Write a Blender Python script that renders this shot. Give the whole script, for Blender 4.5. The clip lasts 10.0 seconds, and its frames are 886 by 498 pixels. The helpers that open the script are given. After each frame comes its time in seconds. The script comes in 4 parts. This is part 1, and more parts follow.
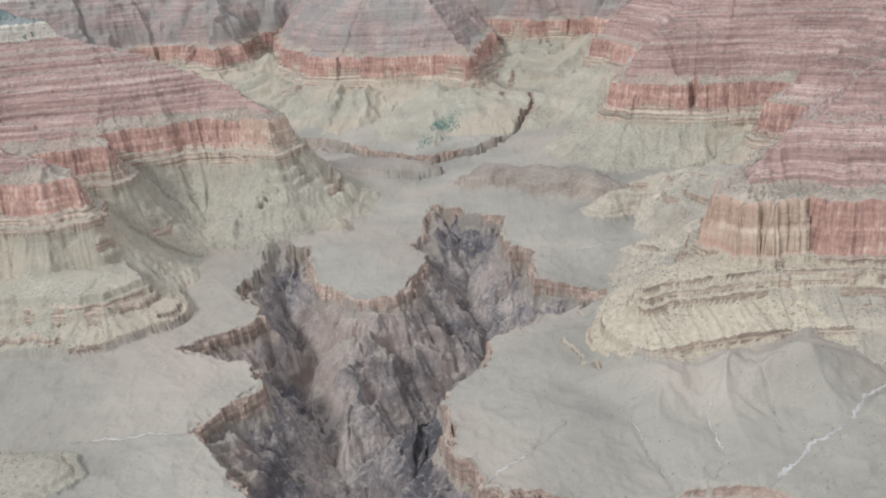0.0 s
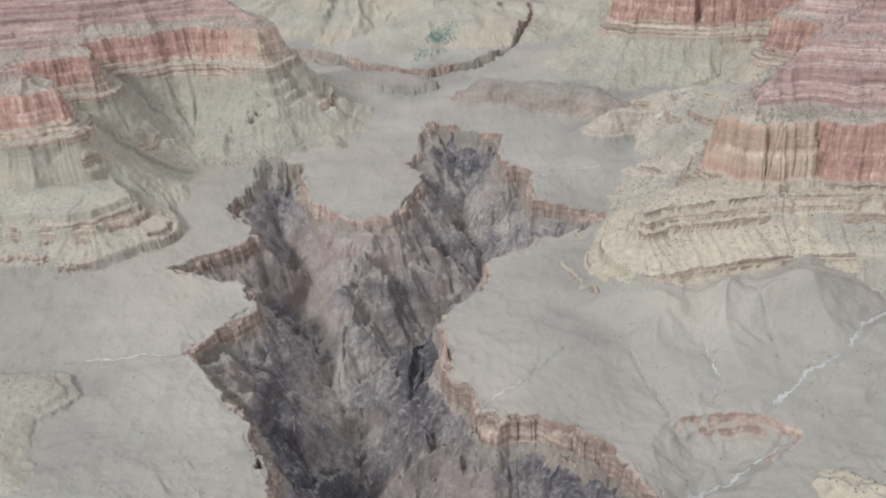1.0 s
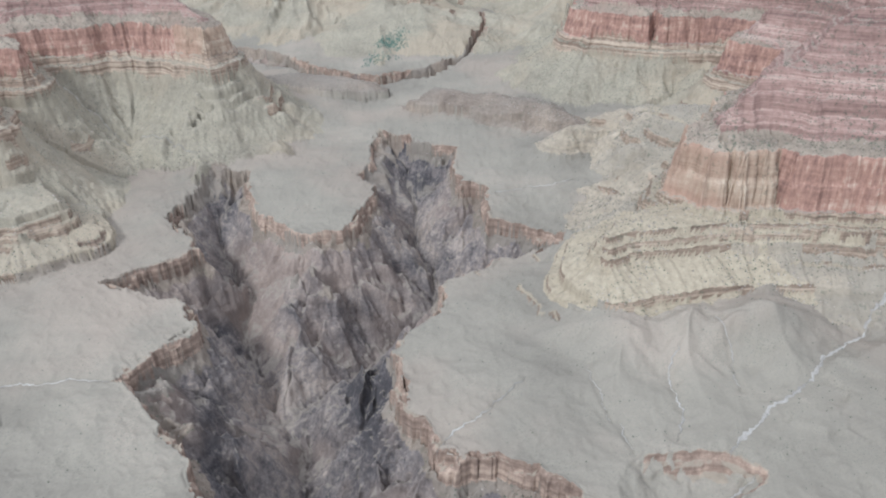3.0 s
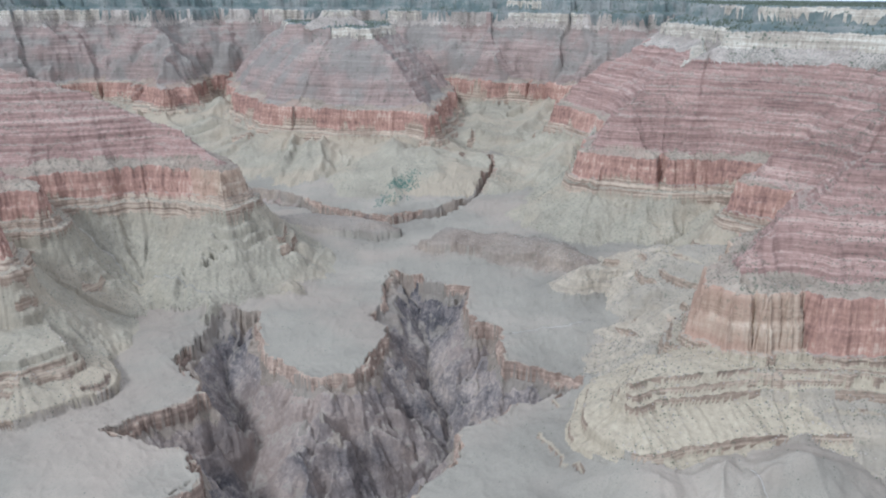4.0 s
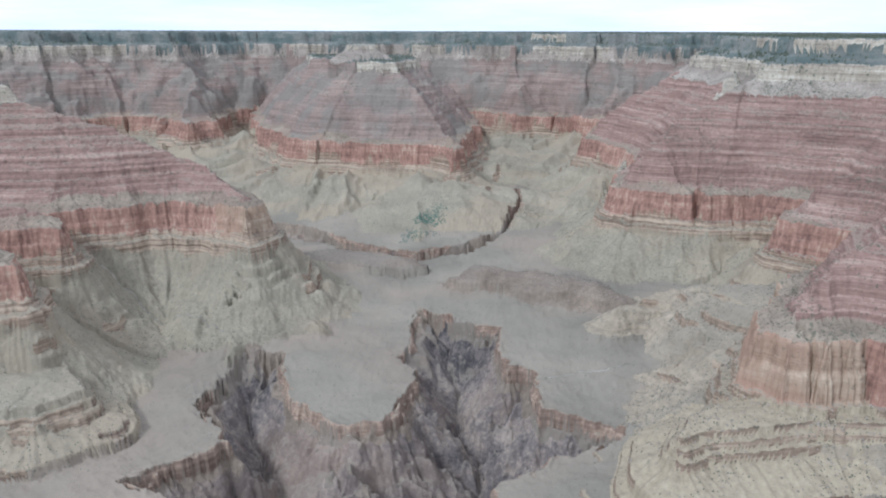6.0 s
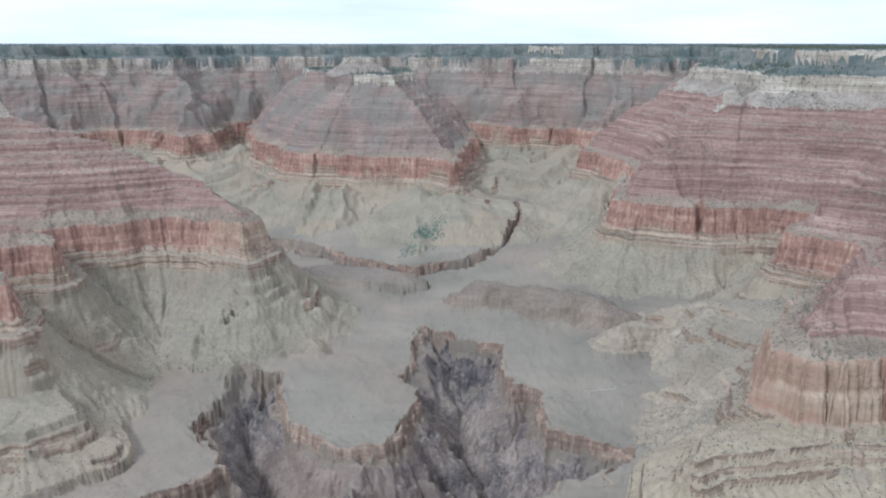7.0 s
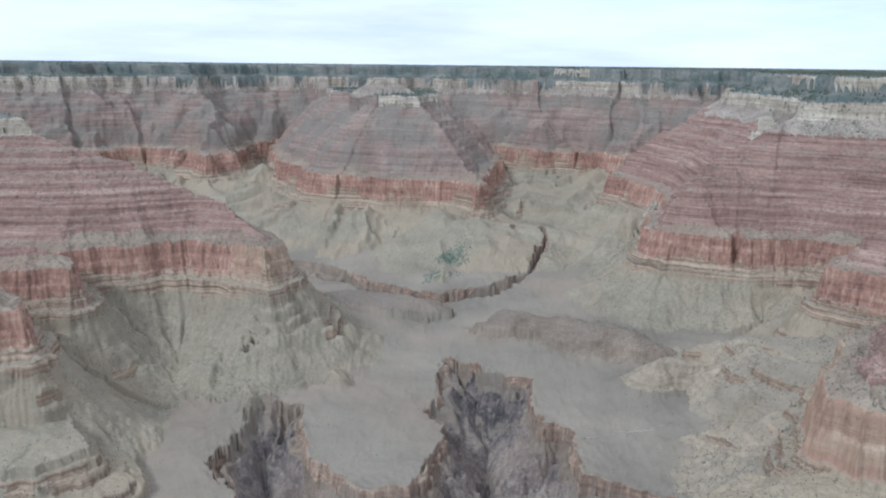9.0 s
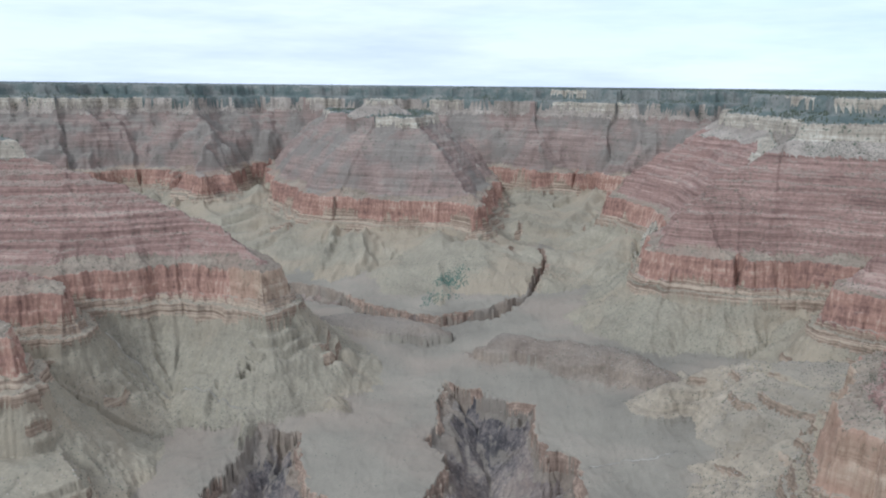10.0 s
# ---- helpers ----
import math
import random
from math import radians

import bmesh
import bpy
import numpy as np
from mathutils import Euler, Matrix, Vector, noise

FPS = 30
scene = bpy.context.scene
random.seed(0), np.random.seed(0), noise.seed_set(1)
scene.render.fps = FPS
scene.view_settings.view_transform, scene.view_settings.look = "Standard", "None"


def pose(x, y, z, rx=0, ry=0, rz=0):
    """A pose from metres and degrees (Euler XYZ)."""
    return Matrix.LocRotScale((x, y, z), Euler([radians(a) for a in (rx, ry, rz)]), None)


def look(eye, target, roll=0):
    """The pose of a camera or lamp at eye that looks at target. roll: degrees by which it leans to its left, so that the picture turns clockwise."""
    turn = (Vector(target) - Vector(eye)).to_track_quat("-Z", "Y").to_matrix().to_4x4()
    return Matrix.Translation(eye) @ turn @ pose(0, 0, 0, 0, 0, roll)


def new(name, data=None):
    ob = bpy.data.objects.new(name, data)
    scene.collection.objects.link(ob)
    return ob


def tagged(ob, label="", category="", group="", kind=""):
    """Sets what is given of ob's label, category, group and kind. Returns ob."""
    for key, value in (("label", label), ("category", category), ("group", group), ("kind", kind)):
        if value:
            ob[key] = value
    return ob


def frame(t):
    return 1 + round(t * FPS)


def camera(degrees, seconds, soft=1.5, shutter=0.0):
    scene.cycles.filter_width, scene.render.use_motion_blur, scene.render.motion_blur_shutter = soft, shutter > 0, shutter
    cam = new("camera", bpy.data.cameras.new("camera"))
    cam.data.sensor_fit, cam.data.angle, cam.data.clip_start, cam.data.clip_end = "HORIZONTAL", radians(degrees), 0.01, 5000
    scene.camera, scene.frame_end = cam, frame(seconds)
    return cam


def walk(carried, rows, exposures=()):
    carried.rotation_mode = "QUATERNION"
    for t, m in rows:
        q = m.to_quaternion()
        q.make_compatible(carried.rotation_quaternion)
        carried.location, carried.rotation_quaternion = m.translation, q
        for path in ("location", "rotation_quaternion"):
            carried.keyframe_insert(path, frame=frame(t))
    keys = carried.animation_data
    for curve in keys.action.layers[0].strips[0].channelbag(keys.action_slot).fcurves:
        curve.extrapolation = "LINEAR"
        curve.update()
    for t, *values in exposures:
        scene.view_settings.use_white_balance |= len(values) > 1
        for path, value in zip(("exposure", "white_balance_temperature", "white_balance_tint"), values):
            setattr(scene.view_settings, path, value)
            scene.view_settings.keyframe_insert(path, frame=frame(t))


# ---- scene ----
EXPO = [(0.0, 0.79, 5250, 7), (2.0, 0.74, 5200, 7), (3.5, 0.77, 5000, 7), (4.0, 0.70, 4900, 7), (4.5, 0.63, 5000, 7), (5.5, 0.52, 5000, 7), (8.0, 0.41, 5000, 7), (10.0, 0.28, 5050, 6)]
cam = camera(60.24, 10.0, soft=2.0)
walk(cam, [
    (0.0, look((50.42, -120.49, 500.64), (-6.40, 804.40, 124.68), -4.000)),
    (0.5, look((46.49, -108.37, 500.12), (-10.71, 793.05, 70.96), -3.670)),
    (1.0, look((43.14, -96.55, 500.21), (-7.30, 780.60, 22.64), -3.300)),
    (1.5, look((41.39, -84.67, 500.24), (-1.03, 774.29, -10.03), -3.001)),
    (2.0, look((36.81, -73.46, 499.57), (23.21, 772.33, -33.76), -1.883)),
    (2.2, look((34.48, -68.50, 498.89), (31.33, 768.75, -47.92), -1.187)),
    (3.3, look((15.37, -41.96, 501.66), (52.99, 868.08, 88.85), 0.899)),
    (3.5, look((12.78, -36.65, 501.70), (50.21, 893.71, 136.96), 1.093)),
    (4.0, look((8.27, -24.59, 501.37), (31.80, 924.00, 185.71), 0.463)),
    (4.5, look((4.21, -11.84, 501.33), (20.63, 950.42, 229.67), 0.923)),
    (5.0, look((-0.00, 0.00, 500.00), (-0.00, 963.09, 230.83), 0.484)),
    (5.5, look((-4.80, 10.40, 499.73), (-8.43, 970.91, 221.51), 0.094)),
    (6.8, look((-17.90, 45.17, 499.20), (-16.16, 1009.15, 233.23), 0.376)),
    (7.0, look((-19.60, 49.65, 499.52), (-15.68, 1014.74, 237.63), 0.010)),
    (7.5, look((-23.52, 60.51, 501.11), (-17.80, 1027.49, 246.32), -0.204)),
    (8.0, look((-28.48, 72.68, 501.94), (-30.88, 1040.33, 249.67), 0.466)),
    (8.5, look((-33.29, 84.44, 502.12), (-37.01, 1052.85, 252.80), 0.467)),
    (9.0, look((-36.71, 97.96, 502.07), (-56.39, 1069.24, 264.94), 0.637)),
    (9.5, look((-41.71, 114.44, 500.26), (-62.98, 1091.09, 286.47), 0.467)),
    (10.0, look((-45.33, 119.80, 503.13), (-59.01, 1096.99, 291.20), 0.615)),
], exposures=EXPO)

# One unit of the plan is the height of the first viewpoint over the plateau.
U = 500.0

# ---- daylight ----
SUN_ELEVATION, SUN_AZIMUTH = radians(45), radians(224)
world = bpy.data.worlds.new("overcast_sky")
scene.world = world
world.use_nodes = True
wn, wl = world.node_tree.nodes, world.node_tree.links
wn.clear()


def wnode(kind, **settings):
    n = wn.new(kind)
    for key, value in settings.items():
        n.inputs[key].default_value = value
    return n


sky = wn.new("ShaderNodeTexSky")
sky.sky_type, sky.sun_disc = "NISHITA", False
sky.sun_elevation, sky.sun_rotation = SUN_ELEVATION, SUN_AZIMUTH
sky.altitude = 2200
coords = wn.new("ShaderNodeTexCoord")
stretch = wn.new("ShaderNodeMapping")
stretch.inputs["Scale"].default_value = (1.0, 1.0, 7.0)
stretch.inputs["Location"].default_value = (0.55, 0.0, 0.3)
cloud = wnode("ShaderNodeTexNoise", Scale=1.6, Detail=6.0, Roughness=0.55)
cloud_ramp = wn.new("ShaderNodeValToRGB")
cloud_ramp.color_ramp.elements[0].position = 0.28
cloud_ramp.color_ramp.elements[1].position = 0.56
cloud_ramp.color_ramp.elements[0].color = (0.78, 0.78, 0.78, 1)
blue = wn.new("ShaderNodeBackground")
blue.inputs["Strength"].default_value = 0.12
white = wn.new("ShaderNodeBackground")
shade = wnode("ShaderNodeTexNoise", Scale=2.6, Detail=5.0, Roughness=0.6)
tone = wn.new("ShaderNodeValToRGB")
tone.color_ramp.elements[0].position, tone.color_ramp.elements[1].position = 0.36, 0.58
tone.color_ramp.elements[0].color, tone.color_ramp.elements[1].color = (0.80, 0.79, 0.84, 1), (1.0, 0.955, 0.92, 1)
wl.new(stretch.outputs["Vector"], shade.inputs["Vector"])
wl.new(shade.outputs["Fac"], tone.inputs["Fac"])
wl.new(tone.outputs["Color"], white.inputs["Color"])
white.inputs["Strength"].default_value = 0.86
mix = wn.new("ShaderNodeMixShader")
out = wn.new("ShaderNodeOutputWorld")
wl.new(coords.outputs["Generated"], stretch.inputs["Vector"])
wl.new(stretch.outputs["Vector"], cloud.inputs["Vector"])
wl.new(cloud.outputs["Fac"], cloud_ramp.inputs["Fac"])
wl.new(cloud_ramp.outputs["Color"], mix.inputs["Fac"])
wl.new(sky.outputs["Color"], blue.inputs["Color"])
wl.new(blue.outputs["Background"], mix.inputs[1])
wl.new(white.outputs["Background"], mix.inputs[2])
wl.new(mix.outputs["Shader"], out.inputs["Surface"])

sun_data = bpy.data.lights.new("sun", "SUN")
sun_data.energy, sun_data.angle, sun_data.color = 1.7, radians(11), (1.0, 0.95, 0.88)
sun = new("sun", sun_data)
sun_way = Vector((math.sin(SUN_AZIMUTH) * math.cos(SUN_ELEVATION), math.cos(SUN_AZIMUTH) * math.cos(SUN_ELEVATION), math.sin(SUN_ELEVATION)))
sun.matrix_world = look(sun_way * 900, (0, 0, 0))


# ---- materials ----
def rock(name, tones, bed=0.09, streak=0.0, scrub=0.0, grain=0.12, bump=0.5, tint=0.35, scrub_size=0.16, rough=0.65, patch_scale=0.011, contrast=1.3, blotch=None, blotch_scale=0.004, tread=None, lying=(0.66, 0.86), cover=0.85):
    """Rock with beds that lie level, streaks that run down, loose scrub, and fine relief. tones: dark to pale."""
    m = bpy.data.materials.new(name)
    m.use_nodes = True
    n, l = m.node_tree.nodes, m.node_tree.links
    bsdf = n["Principled BSDF"]
    bsdf.inputs["Roughness"].default_value = 0.95
    bsdf.inputs["Specular IOR Level"].default_value = 0.12
    place = n.new("ShaderNodeNewGeometry")

    def tex(scale, detail, rough, *stretch):
        mp = n.new("ShaderNodeMapping")
        mp.inputs["Scale"].default_value = stretch
        t = n.new("ShaderNodeTexNoise")
        t.inputs["Scale"].default_value, t.inputs["Detail"].default_value, t.inputs["Roughness"].default_value = scale, detail, rough
        l.new(place.outputs["Position"], mp.inputs["Vector"])
        l.new(mp.outputs["Vector"], t.inputs["Vector"])
        return t.outputs["Fac"]

    def maths(op, a, b):
        x = n.new("ShaderNodeMath")
        x.operation = op
        for i, v in enumerate((a, b)):
            if isinstance(v, (int, float)):
                x.inputs[i].default_value = v
            else:
                l.new(v, x.inputs[i])
        return x.outputs[0]

    beds = tex(1.0, 5.0, rough, 0.004, 0.004, bed)
    broad = tex(patch_scale, 4.0, 0.6, 1, 1, 1)
    value = maths("ADD", maths("MULTIPLY", beds, 1.0 - tint), maths("MULTIPLY", broad, tint))
    if streak:
        value = maths("ADD", maths("MULTIPLY", value, 1.0 - streak), maths("MULTIPLY", tex(1.0, 5.0, 0.68, 0.15, 0.15, 0.012), streak))
    fine = tex(grain, 6.0, 0.7, 1, 1, 1)
    value = maths("ADD", maths("MULTIPLY", value, 0.78), maths("MULTIPLY", fine, 0.22))
    value = maths("ADD", maths("MULTIPLY", maths("SUBTRACT", value, 0.5), contrast), 0.5)
    ramp = n.new("ShaderNodeValToRGB")
    ramp.color_ramp.elements.remove(ramp.color_ramp.elements[1])
    for i, c in enumerate(tones):
        at = 0.36 + 0.28 * i / (len(tones) - 1)
        e = ramp.color_ramp.elements[0] if i == 0 else ramp.color_ramp.elements.new(at)
        e.position, e.color = at, (*c, 1)
    l.new(value, ramp.inputs["Fac"])
    colour = ramp.outputs["Color"]
    if blotch:
        # ground of another colour showing in wide irregular patches
        wide = n.new("ShaderNodeMapRange")
        wide.interpolation_type = "SMOOTHSTEP"
        wide.inputs["From Min"].default_value, wide.inputs["From Max"].default_value = 0.44, 0.62
        l.new(tex(blotch_scale, 6.0, 0.55, 1, 1, 1), wide.inputs["Value"])
        over = n.new("ShaderNodeMix")
        over.data_type = "RGBA"
        l.new(maths("MULTIPLY", wide.outputs["Result"], 0.8), over.inputs["Factor"])
        l.new(colour, over.inputs["A"])
        grainy = n.new("ShaderNodeMix")
        grainy.data_type = "RGBA"
        grainy.inputs["A"].default_value = (*[0.72 * v for v in blotch], 1)
        grainy.inputs["B"].default_value = (*[1.25 * v for v in blotch], 1)
        l.new(value, grainy.inputs["Factor"])
        l.new(grainy.outputs["Result"], over.inputs["B"])
        colour = over.outputs["Result"]
    if tread:
        # loose debris lying on the treads of the ledges, bare rock on their faces
        up = n.new("ShaderNodeSeparateXYZ")
        l.new(place.outputs["Normal"], up.inputs[0])
        lie = n.new("ShaderNodeMapRange")
        lie.interpolation_type = "SMOOTHSTEP"
        lie.inputs["From Min"].default_value, lie.inputs["From Max"].default_value = lying
        l.new(maths("ADD", up.outputs["Z"], maths("MULTIPLY", maths("SUBTRACT", fine, 0.5), 0.25)), lie.inputs["Value"])
        loose = n.new("ShaderNodeMix")
        loose.data_type = "RGBA"
        loose.inputs["A"].default_value = (*[0.75 * v for v in tread], 1)
        loose.inputs["B"].default_value = (*[1.25 * v for v in tread], 1)
        l.new(value, loose.inputs["Factor"])
        debris = n.new("ShaderNodeMix")
        debris.data_type = "RGBA"
        l.new(maths("MULTIPLY", lie.outputs["Result"], cover), debris.inputs["Factor"])
        l.new(colour, debris.inputs["A"])
        l.new(loose.outputs["Result"], debris.inputs["B"])
        colour = debris.outputs["Result"]
    if scrub:
        spots = tex(scrub_size, 3.0, 0.6, 1, 1, 1)
        patch = tex(0.02, 3.0, 0.5, 1, 1, 1)
        lim = n.new("ShaderNodeMapRange")
        lim.inputs["From Min"].default_value, lim.inputs["From Max"].default_value = 0.60, 0.68
        l.new(maths("ADD", spots, maths("MULTIPLY", maths("SUBTRACT", patch, 0.5), 0.35)), lim.inputs["Value"])
        mx = n.new("ShaderNodeMix")
        mx.data_type = "RGBA"
        l.new(maths("MULTIPLY", lim.outputs["Result"], scrub), mx.inputs["Factor"])
        l.new(colour, mx.inputs["A"])
        mx.inputs["B"].default_value = (0.075, 0.09, 0.06, 1)
        colour = mx.outputs["Result"]
    l.new(colour, bsdf.inputs["Base Color"])
    bmp = n.new("ShaderNodeBump")
    bmp.inputs["Strength"].default_value, bmp.inputs["Distance"].default_value = bump, 4.0
    l.new(maths("ADD", maths("MULTIPLY", fine, 0.6), maths("MULTIPLY", beds, 0.8 if bed > 0.05 else 0.2)), bmp.inputs["Height"])
    l.new(bmp.outputs["Normal"], bsdf.inputs["Normal"])
    return m


ROCK = {
    "forested_slope": rock("forested_slope", [(0.075, 0.092, 0.083), (0.115, 0.130, 0.113), (0.24, 0.225, 0.19)], bed=0.03, tint=0.55, scrub=0.6, scrub_size=0.09, blotch=(0.18, 0.172, 0.147), blotch_scale=0.012),
    "pale_cliff": rock("cream_limestone", [(0.200, 0.163, 0.123), (0.340, 0.290, 0.218), (0.520, 0.463, 0.364)], bed=0.12, streak=0.3, scrub=0.8, scrub_size=0.12, contrast=1.5, tread=(0.200, 0.193, 0.153), lying=(0.80, 0.92), cover=0.6),
    "pale_talus": rock("pale_talus", [(0.196, 0.161, 0.127), (0.284, 0.237, 0.188), (0.412, 0.350, 0.282)], bed=0.04, streak=0.2, tint=0.6, scrub=0.95, scrub_size=0.16, contrast=1.4),
    "terraced_slope": rock("red_bed_terraces", [(0.129, 0.081, 0.066), (0.208, 0.130, 0.102), (0.284, 0.182, 0.143), (0.392, 0.283, 0.219)], bed=0.16, tint=0.22, scrub=0.45, rough=0.72, contrast=1.15, tread=(0.279, 0.217, 0.165), lying=(0.80, 0.95), cover=0.65),
    # scrub-covered far terraces; distance haze is put into these greyer, low-contrast tones
    "hazed_scrub_terrace": rock("hazed_scrub_terraces", [(0.130, 0.097, 0.080), (0.200, 0.145, 0.117), (0.265, 0.193, 0.154), (0.350, 0.269, 0.210)], bed=0.13, tint=0.3, scrub=0.5, scrub_size=0.1, rough=0.72, contrast=0.95, blotch=(0.195, 0.172, 0.140), blotch_scale=0.006, tread=(0.245, 0.211, 0.164), lying=(0.76, 0.93), cover=0.6),
    "red_cliff": rock("red_limestone_cliff", [(0.155, 0.091, 0.071), (0.254, 0.147, 0.108), (0.339, 0.202, 0.144), (0.446, 0.328, 0.242)], bed=0.09, streak=0.4, tint=0.55, patch_scale=0.009, contrast=1.6, tread=(0.267, 0.218, 0.164), lying=(0.72, 0.9)),
    "tan_cliff": rock("tan_cliff", [(0.190, 0.131, 0.088), (0.300, 0.210, 0.142), (0.370, 0.273, 0.188), (0.450, 0.356, 0.255)], bed=0.16, streak=0.4, tint=0.35, scrub=0.3, contrast=1.35, blotch=(0.330, 0.209, 0.144), blotch_scale=0.007, tread=(0.300, 0.247, 0.181), lying=(0.72, 0.9)),
    "foot_ledge": rock("tan_ledges", [(0.165, 0.116, 0.082), (0.280, 0.205, 0.142), (0.410, 0.323, 0.229)], bed=0.26, tint=0.2, scrub=0.35, contrast=1.6, tread=(0.275, 0.231, 0.164), lying=(0.72, 0.9)),
    "apron": rock("green_grey_shale", [(0.185, 0.155, 0.113), (0.245, 0.210, 0.150), (0.295, 0.254, 0.180), (0.375, 0.318, 0.229)], bed=0.05, streak=0.35, tint=0.5, scrub=0.35, scrub_size=0.4, grain=0.25, contrast=1.15, patch_scale=0.006, blotch=(0.330, 0.264, 0.180)),
    "yellow_shale": rock("yellow_shale", [(0.233, 0.187, 0.127), (0.325, 0.266, 0.180), (0.398, 0.333, 0.229)], bed=0.10, streak=0.5, tint=0.35, scrub=0.2, contrast=1.2),
    "tan_shale": rock("tan_shale", [(0.205, 0.167, 0.121), (0.300, 0.246, 0.174), (0.398, 0.326, 0.232)], bed=0.12, streak=0.3, tint=0.4, scrub=0.35, contrast=1.15, blotch=(0.250, 0.213, 0.159), blotch_scale=0.006),
    "plateau": rock("sage_plateau", [(0.184, 0.159, 0.122), (0.222, 0.192, 0.146), (0.252, 0.218, 0.165), (0.300, 0.251, 0.190)], bed=0.02, tint=0.75, scrub=0.32, scrub_size=0.55, bump=0.35, grain=0.3, contrast=1.15, patch_scale=0.005, blotch=(0.285, 0.229, 0.172), blotch_scale=0.0032),
    "rim_cliff": rock("brown_sandstone_rim", [(0.145, 0.100, 0.073), (0.245, 0.173, 0.125), (0.400, 0.295, 0.211)], bed=0.22, streak=0.3, contrast=1.6, tread=(0.270, 0.222, 0.159), lying=(0.75, 0.92)),
    "scree_slope": rock("brown_scree", [(0.150, 0.116, 0.088), (0.225, 0.177, 0.131), (0.330, 0.260, 0.189)], bed=0.03, streak=0.2, tint=0.6, scrub=0.3, patch_scale=0.012, contrast=1.3, blotch=(0.190, 0.160, 0.126), blotch_scale=0.006),
    "shelf_debris": rock("shelf_debris", [(0.170, 0.136, 0.100), (0.248, 0.197, 0.144), (0.335, 0.271, 0.196)], bed=0.06, streak=0.1, tint=0.5, scrub=0.6, contrast=1.4, blotch=(0.260, 0.187, 0.137), blotch_scale=0.008),
    "schist_wall": rock("dark_schist", [(0.076, 0.067, 0.064), (0.147, 0.125, 0.113), (0.229, 0.190, 0.161), (0.351, 0.284, 0.227)], bed=0.05, streak=0.2, tint=0.65, bump=1.4, grain=0.2, patch_scale=0.009, contrast=2.0, blotch=(0.280, 0.211, 0.163), blotch_scale=0.0042, tread=(0.280, 0.234, 0.180), lying=(0.68, 0.90), cover=0.7),
    "bench_ledge": rock("brown_bench_ledge", [(0.145, 0.104, 0.075), (0.250, 0.184, 0.127), (0.380, 0.297, 0.209)], bed=0.26, tint=0.3, scrub=0.35, contrast=1.6, tread=(0.300, 0.251, 0.173), lying=(0.75, 0.92)),
    "wash": rock("pale_gravel", [(0.23, 0.203, 0.168), (0.31, 0.277, 0.232), (0.42, 0.38, 0.32)], bed=0.01, tint=0.6, grain=0.4, contrast=1.6),
    "boulder": rock("tan_boulder", [(0.20, 0.165, 0.132), (0.30, 0.252, 0.203), (0.42, 0.36, 0.295)], bed=0.2, grain=0.5),
    "thicket": rock("green_thicket", [(0.07, 0.105, 0.08), (0.10, 0.145, 0.108), (0.14, 0.18, 0.135)], bed=0.2, grain=0.8),
    "scrub": rock("dark_scrub", [(0.06, 0.068, 0.045), (0.09, 0.10, 0.068), (0.125, 0.135, 0.095)], bed=0.2, grain=0.8),
}


# ---- noise and plan geometry ----
SPIN = np.arange(256) * (2 * np.pi / 256)
GRAD_X, GRAD_Y = np.cos(SPIN).astype(np.float32), np.sin(SPIN).astype(np.float32)


def perlin(x, y, seed):
    """Gradient noise, about -0.7 to 0.7."""
    x, y = np.asarray(x, np.float32), np.asarray(y, np.float32)
    xi, yi = np.floor(x), np.floor(y)
    fx, fy = x - xi, y - yi
    u, v = fx * fx * fx * (fx * (fx * 6 - 15) + 10), fy * fy * fy * (fy * (fy * 6 - 15) + 10)
    hx = xi.astype(np.int32).astype(np.uint32) * np.uint32(374761393) + np.uint32((seed * 1442695041) & 0xFFFFFFFF)
    hy = yi.astype(np.int32).astype(np.uint32) * np.uint32(668265263)

    def corner(i, j):
        h = hx + np.uint32((374761393 * i) & 0xFFFFFFFF) + hy + np.uint32((668265263 * j) & 0xFFFFFFFF)
        h = (h ^ (h >> np.uint32(13))) * np.uint32(1274126177)
        h = (h ^ (h >> np.uint32(16))) & np.uint32(255)
        return GRAD_X[h] * (fx - i) + GRAD_Y[h] * (fy - j)

    lo = corner(0, 0)
    lo = lo + u * (corner(1, 0) - lo)
    hi = corner(0, 1)
    hi = hi + u * (corner(1, 1) - hi)
    return lo + v * (hi - lo)


def fbm(x, y, seed, octaves=4, gain=0.5):
    total, amp = 0, 1.0
    for k in range(octaves):
        total = total + amp * perlin(x * 2 ** k, y * 2 ** k, seed + 17 * k)
        amp *= gain
    return total


def ridges(x, y, seed, octaves=3):
    """Sharp crests: 0 in the gullies, about 1 on the crests."""
    total, amp, norm = 0, 1.0, 0
    for k in range(octaves):
        total = total + amp * (1 - np.minimum(1, 2.2 * np.abs(perlin(x * 2 ** k, y * 2 ** k, seed + 31 * k))))
        norm += amp
        amp *= 0.5
    return total / norm


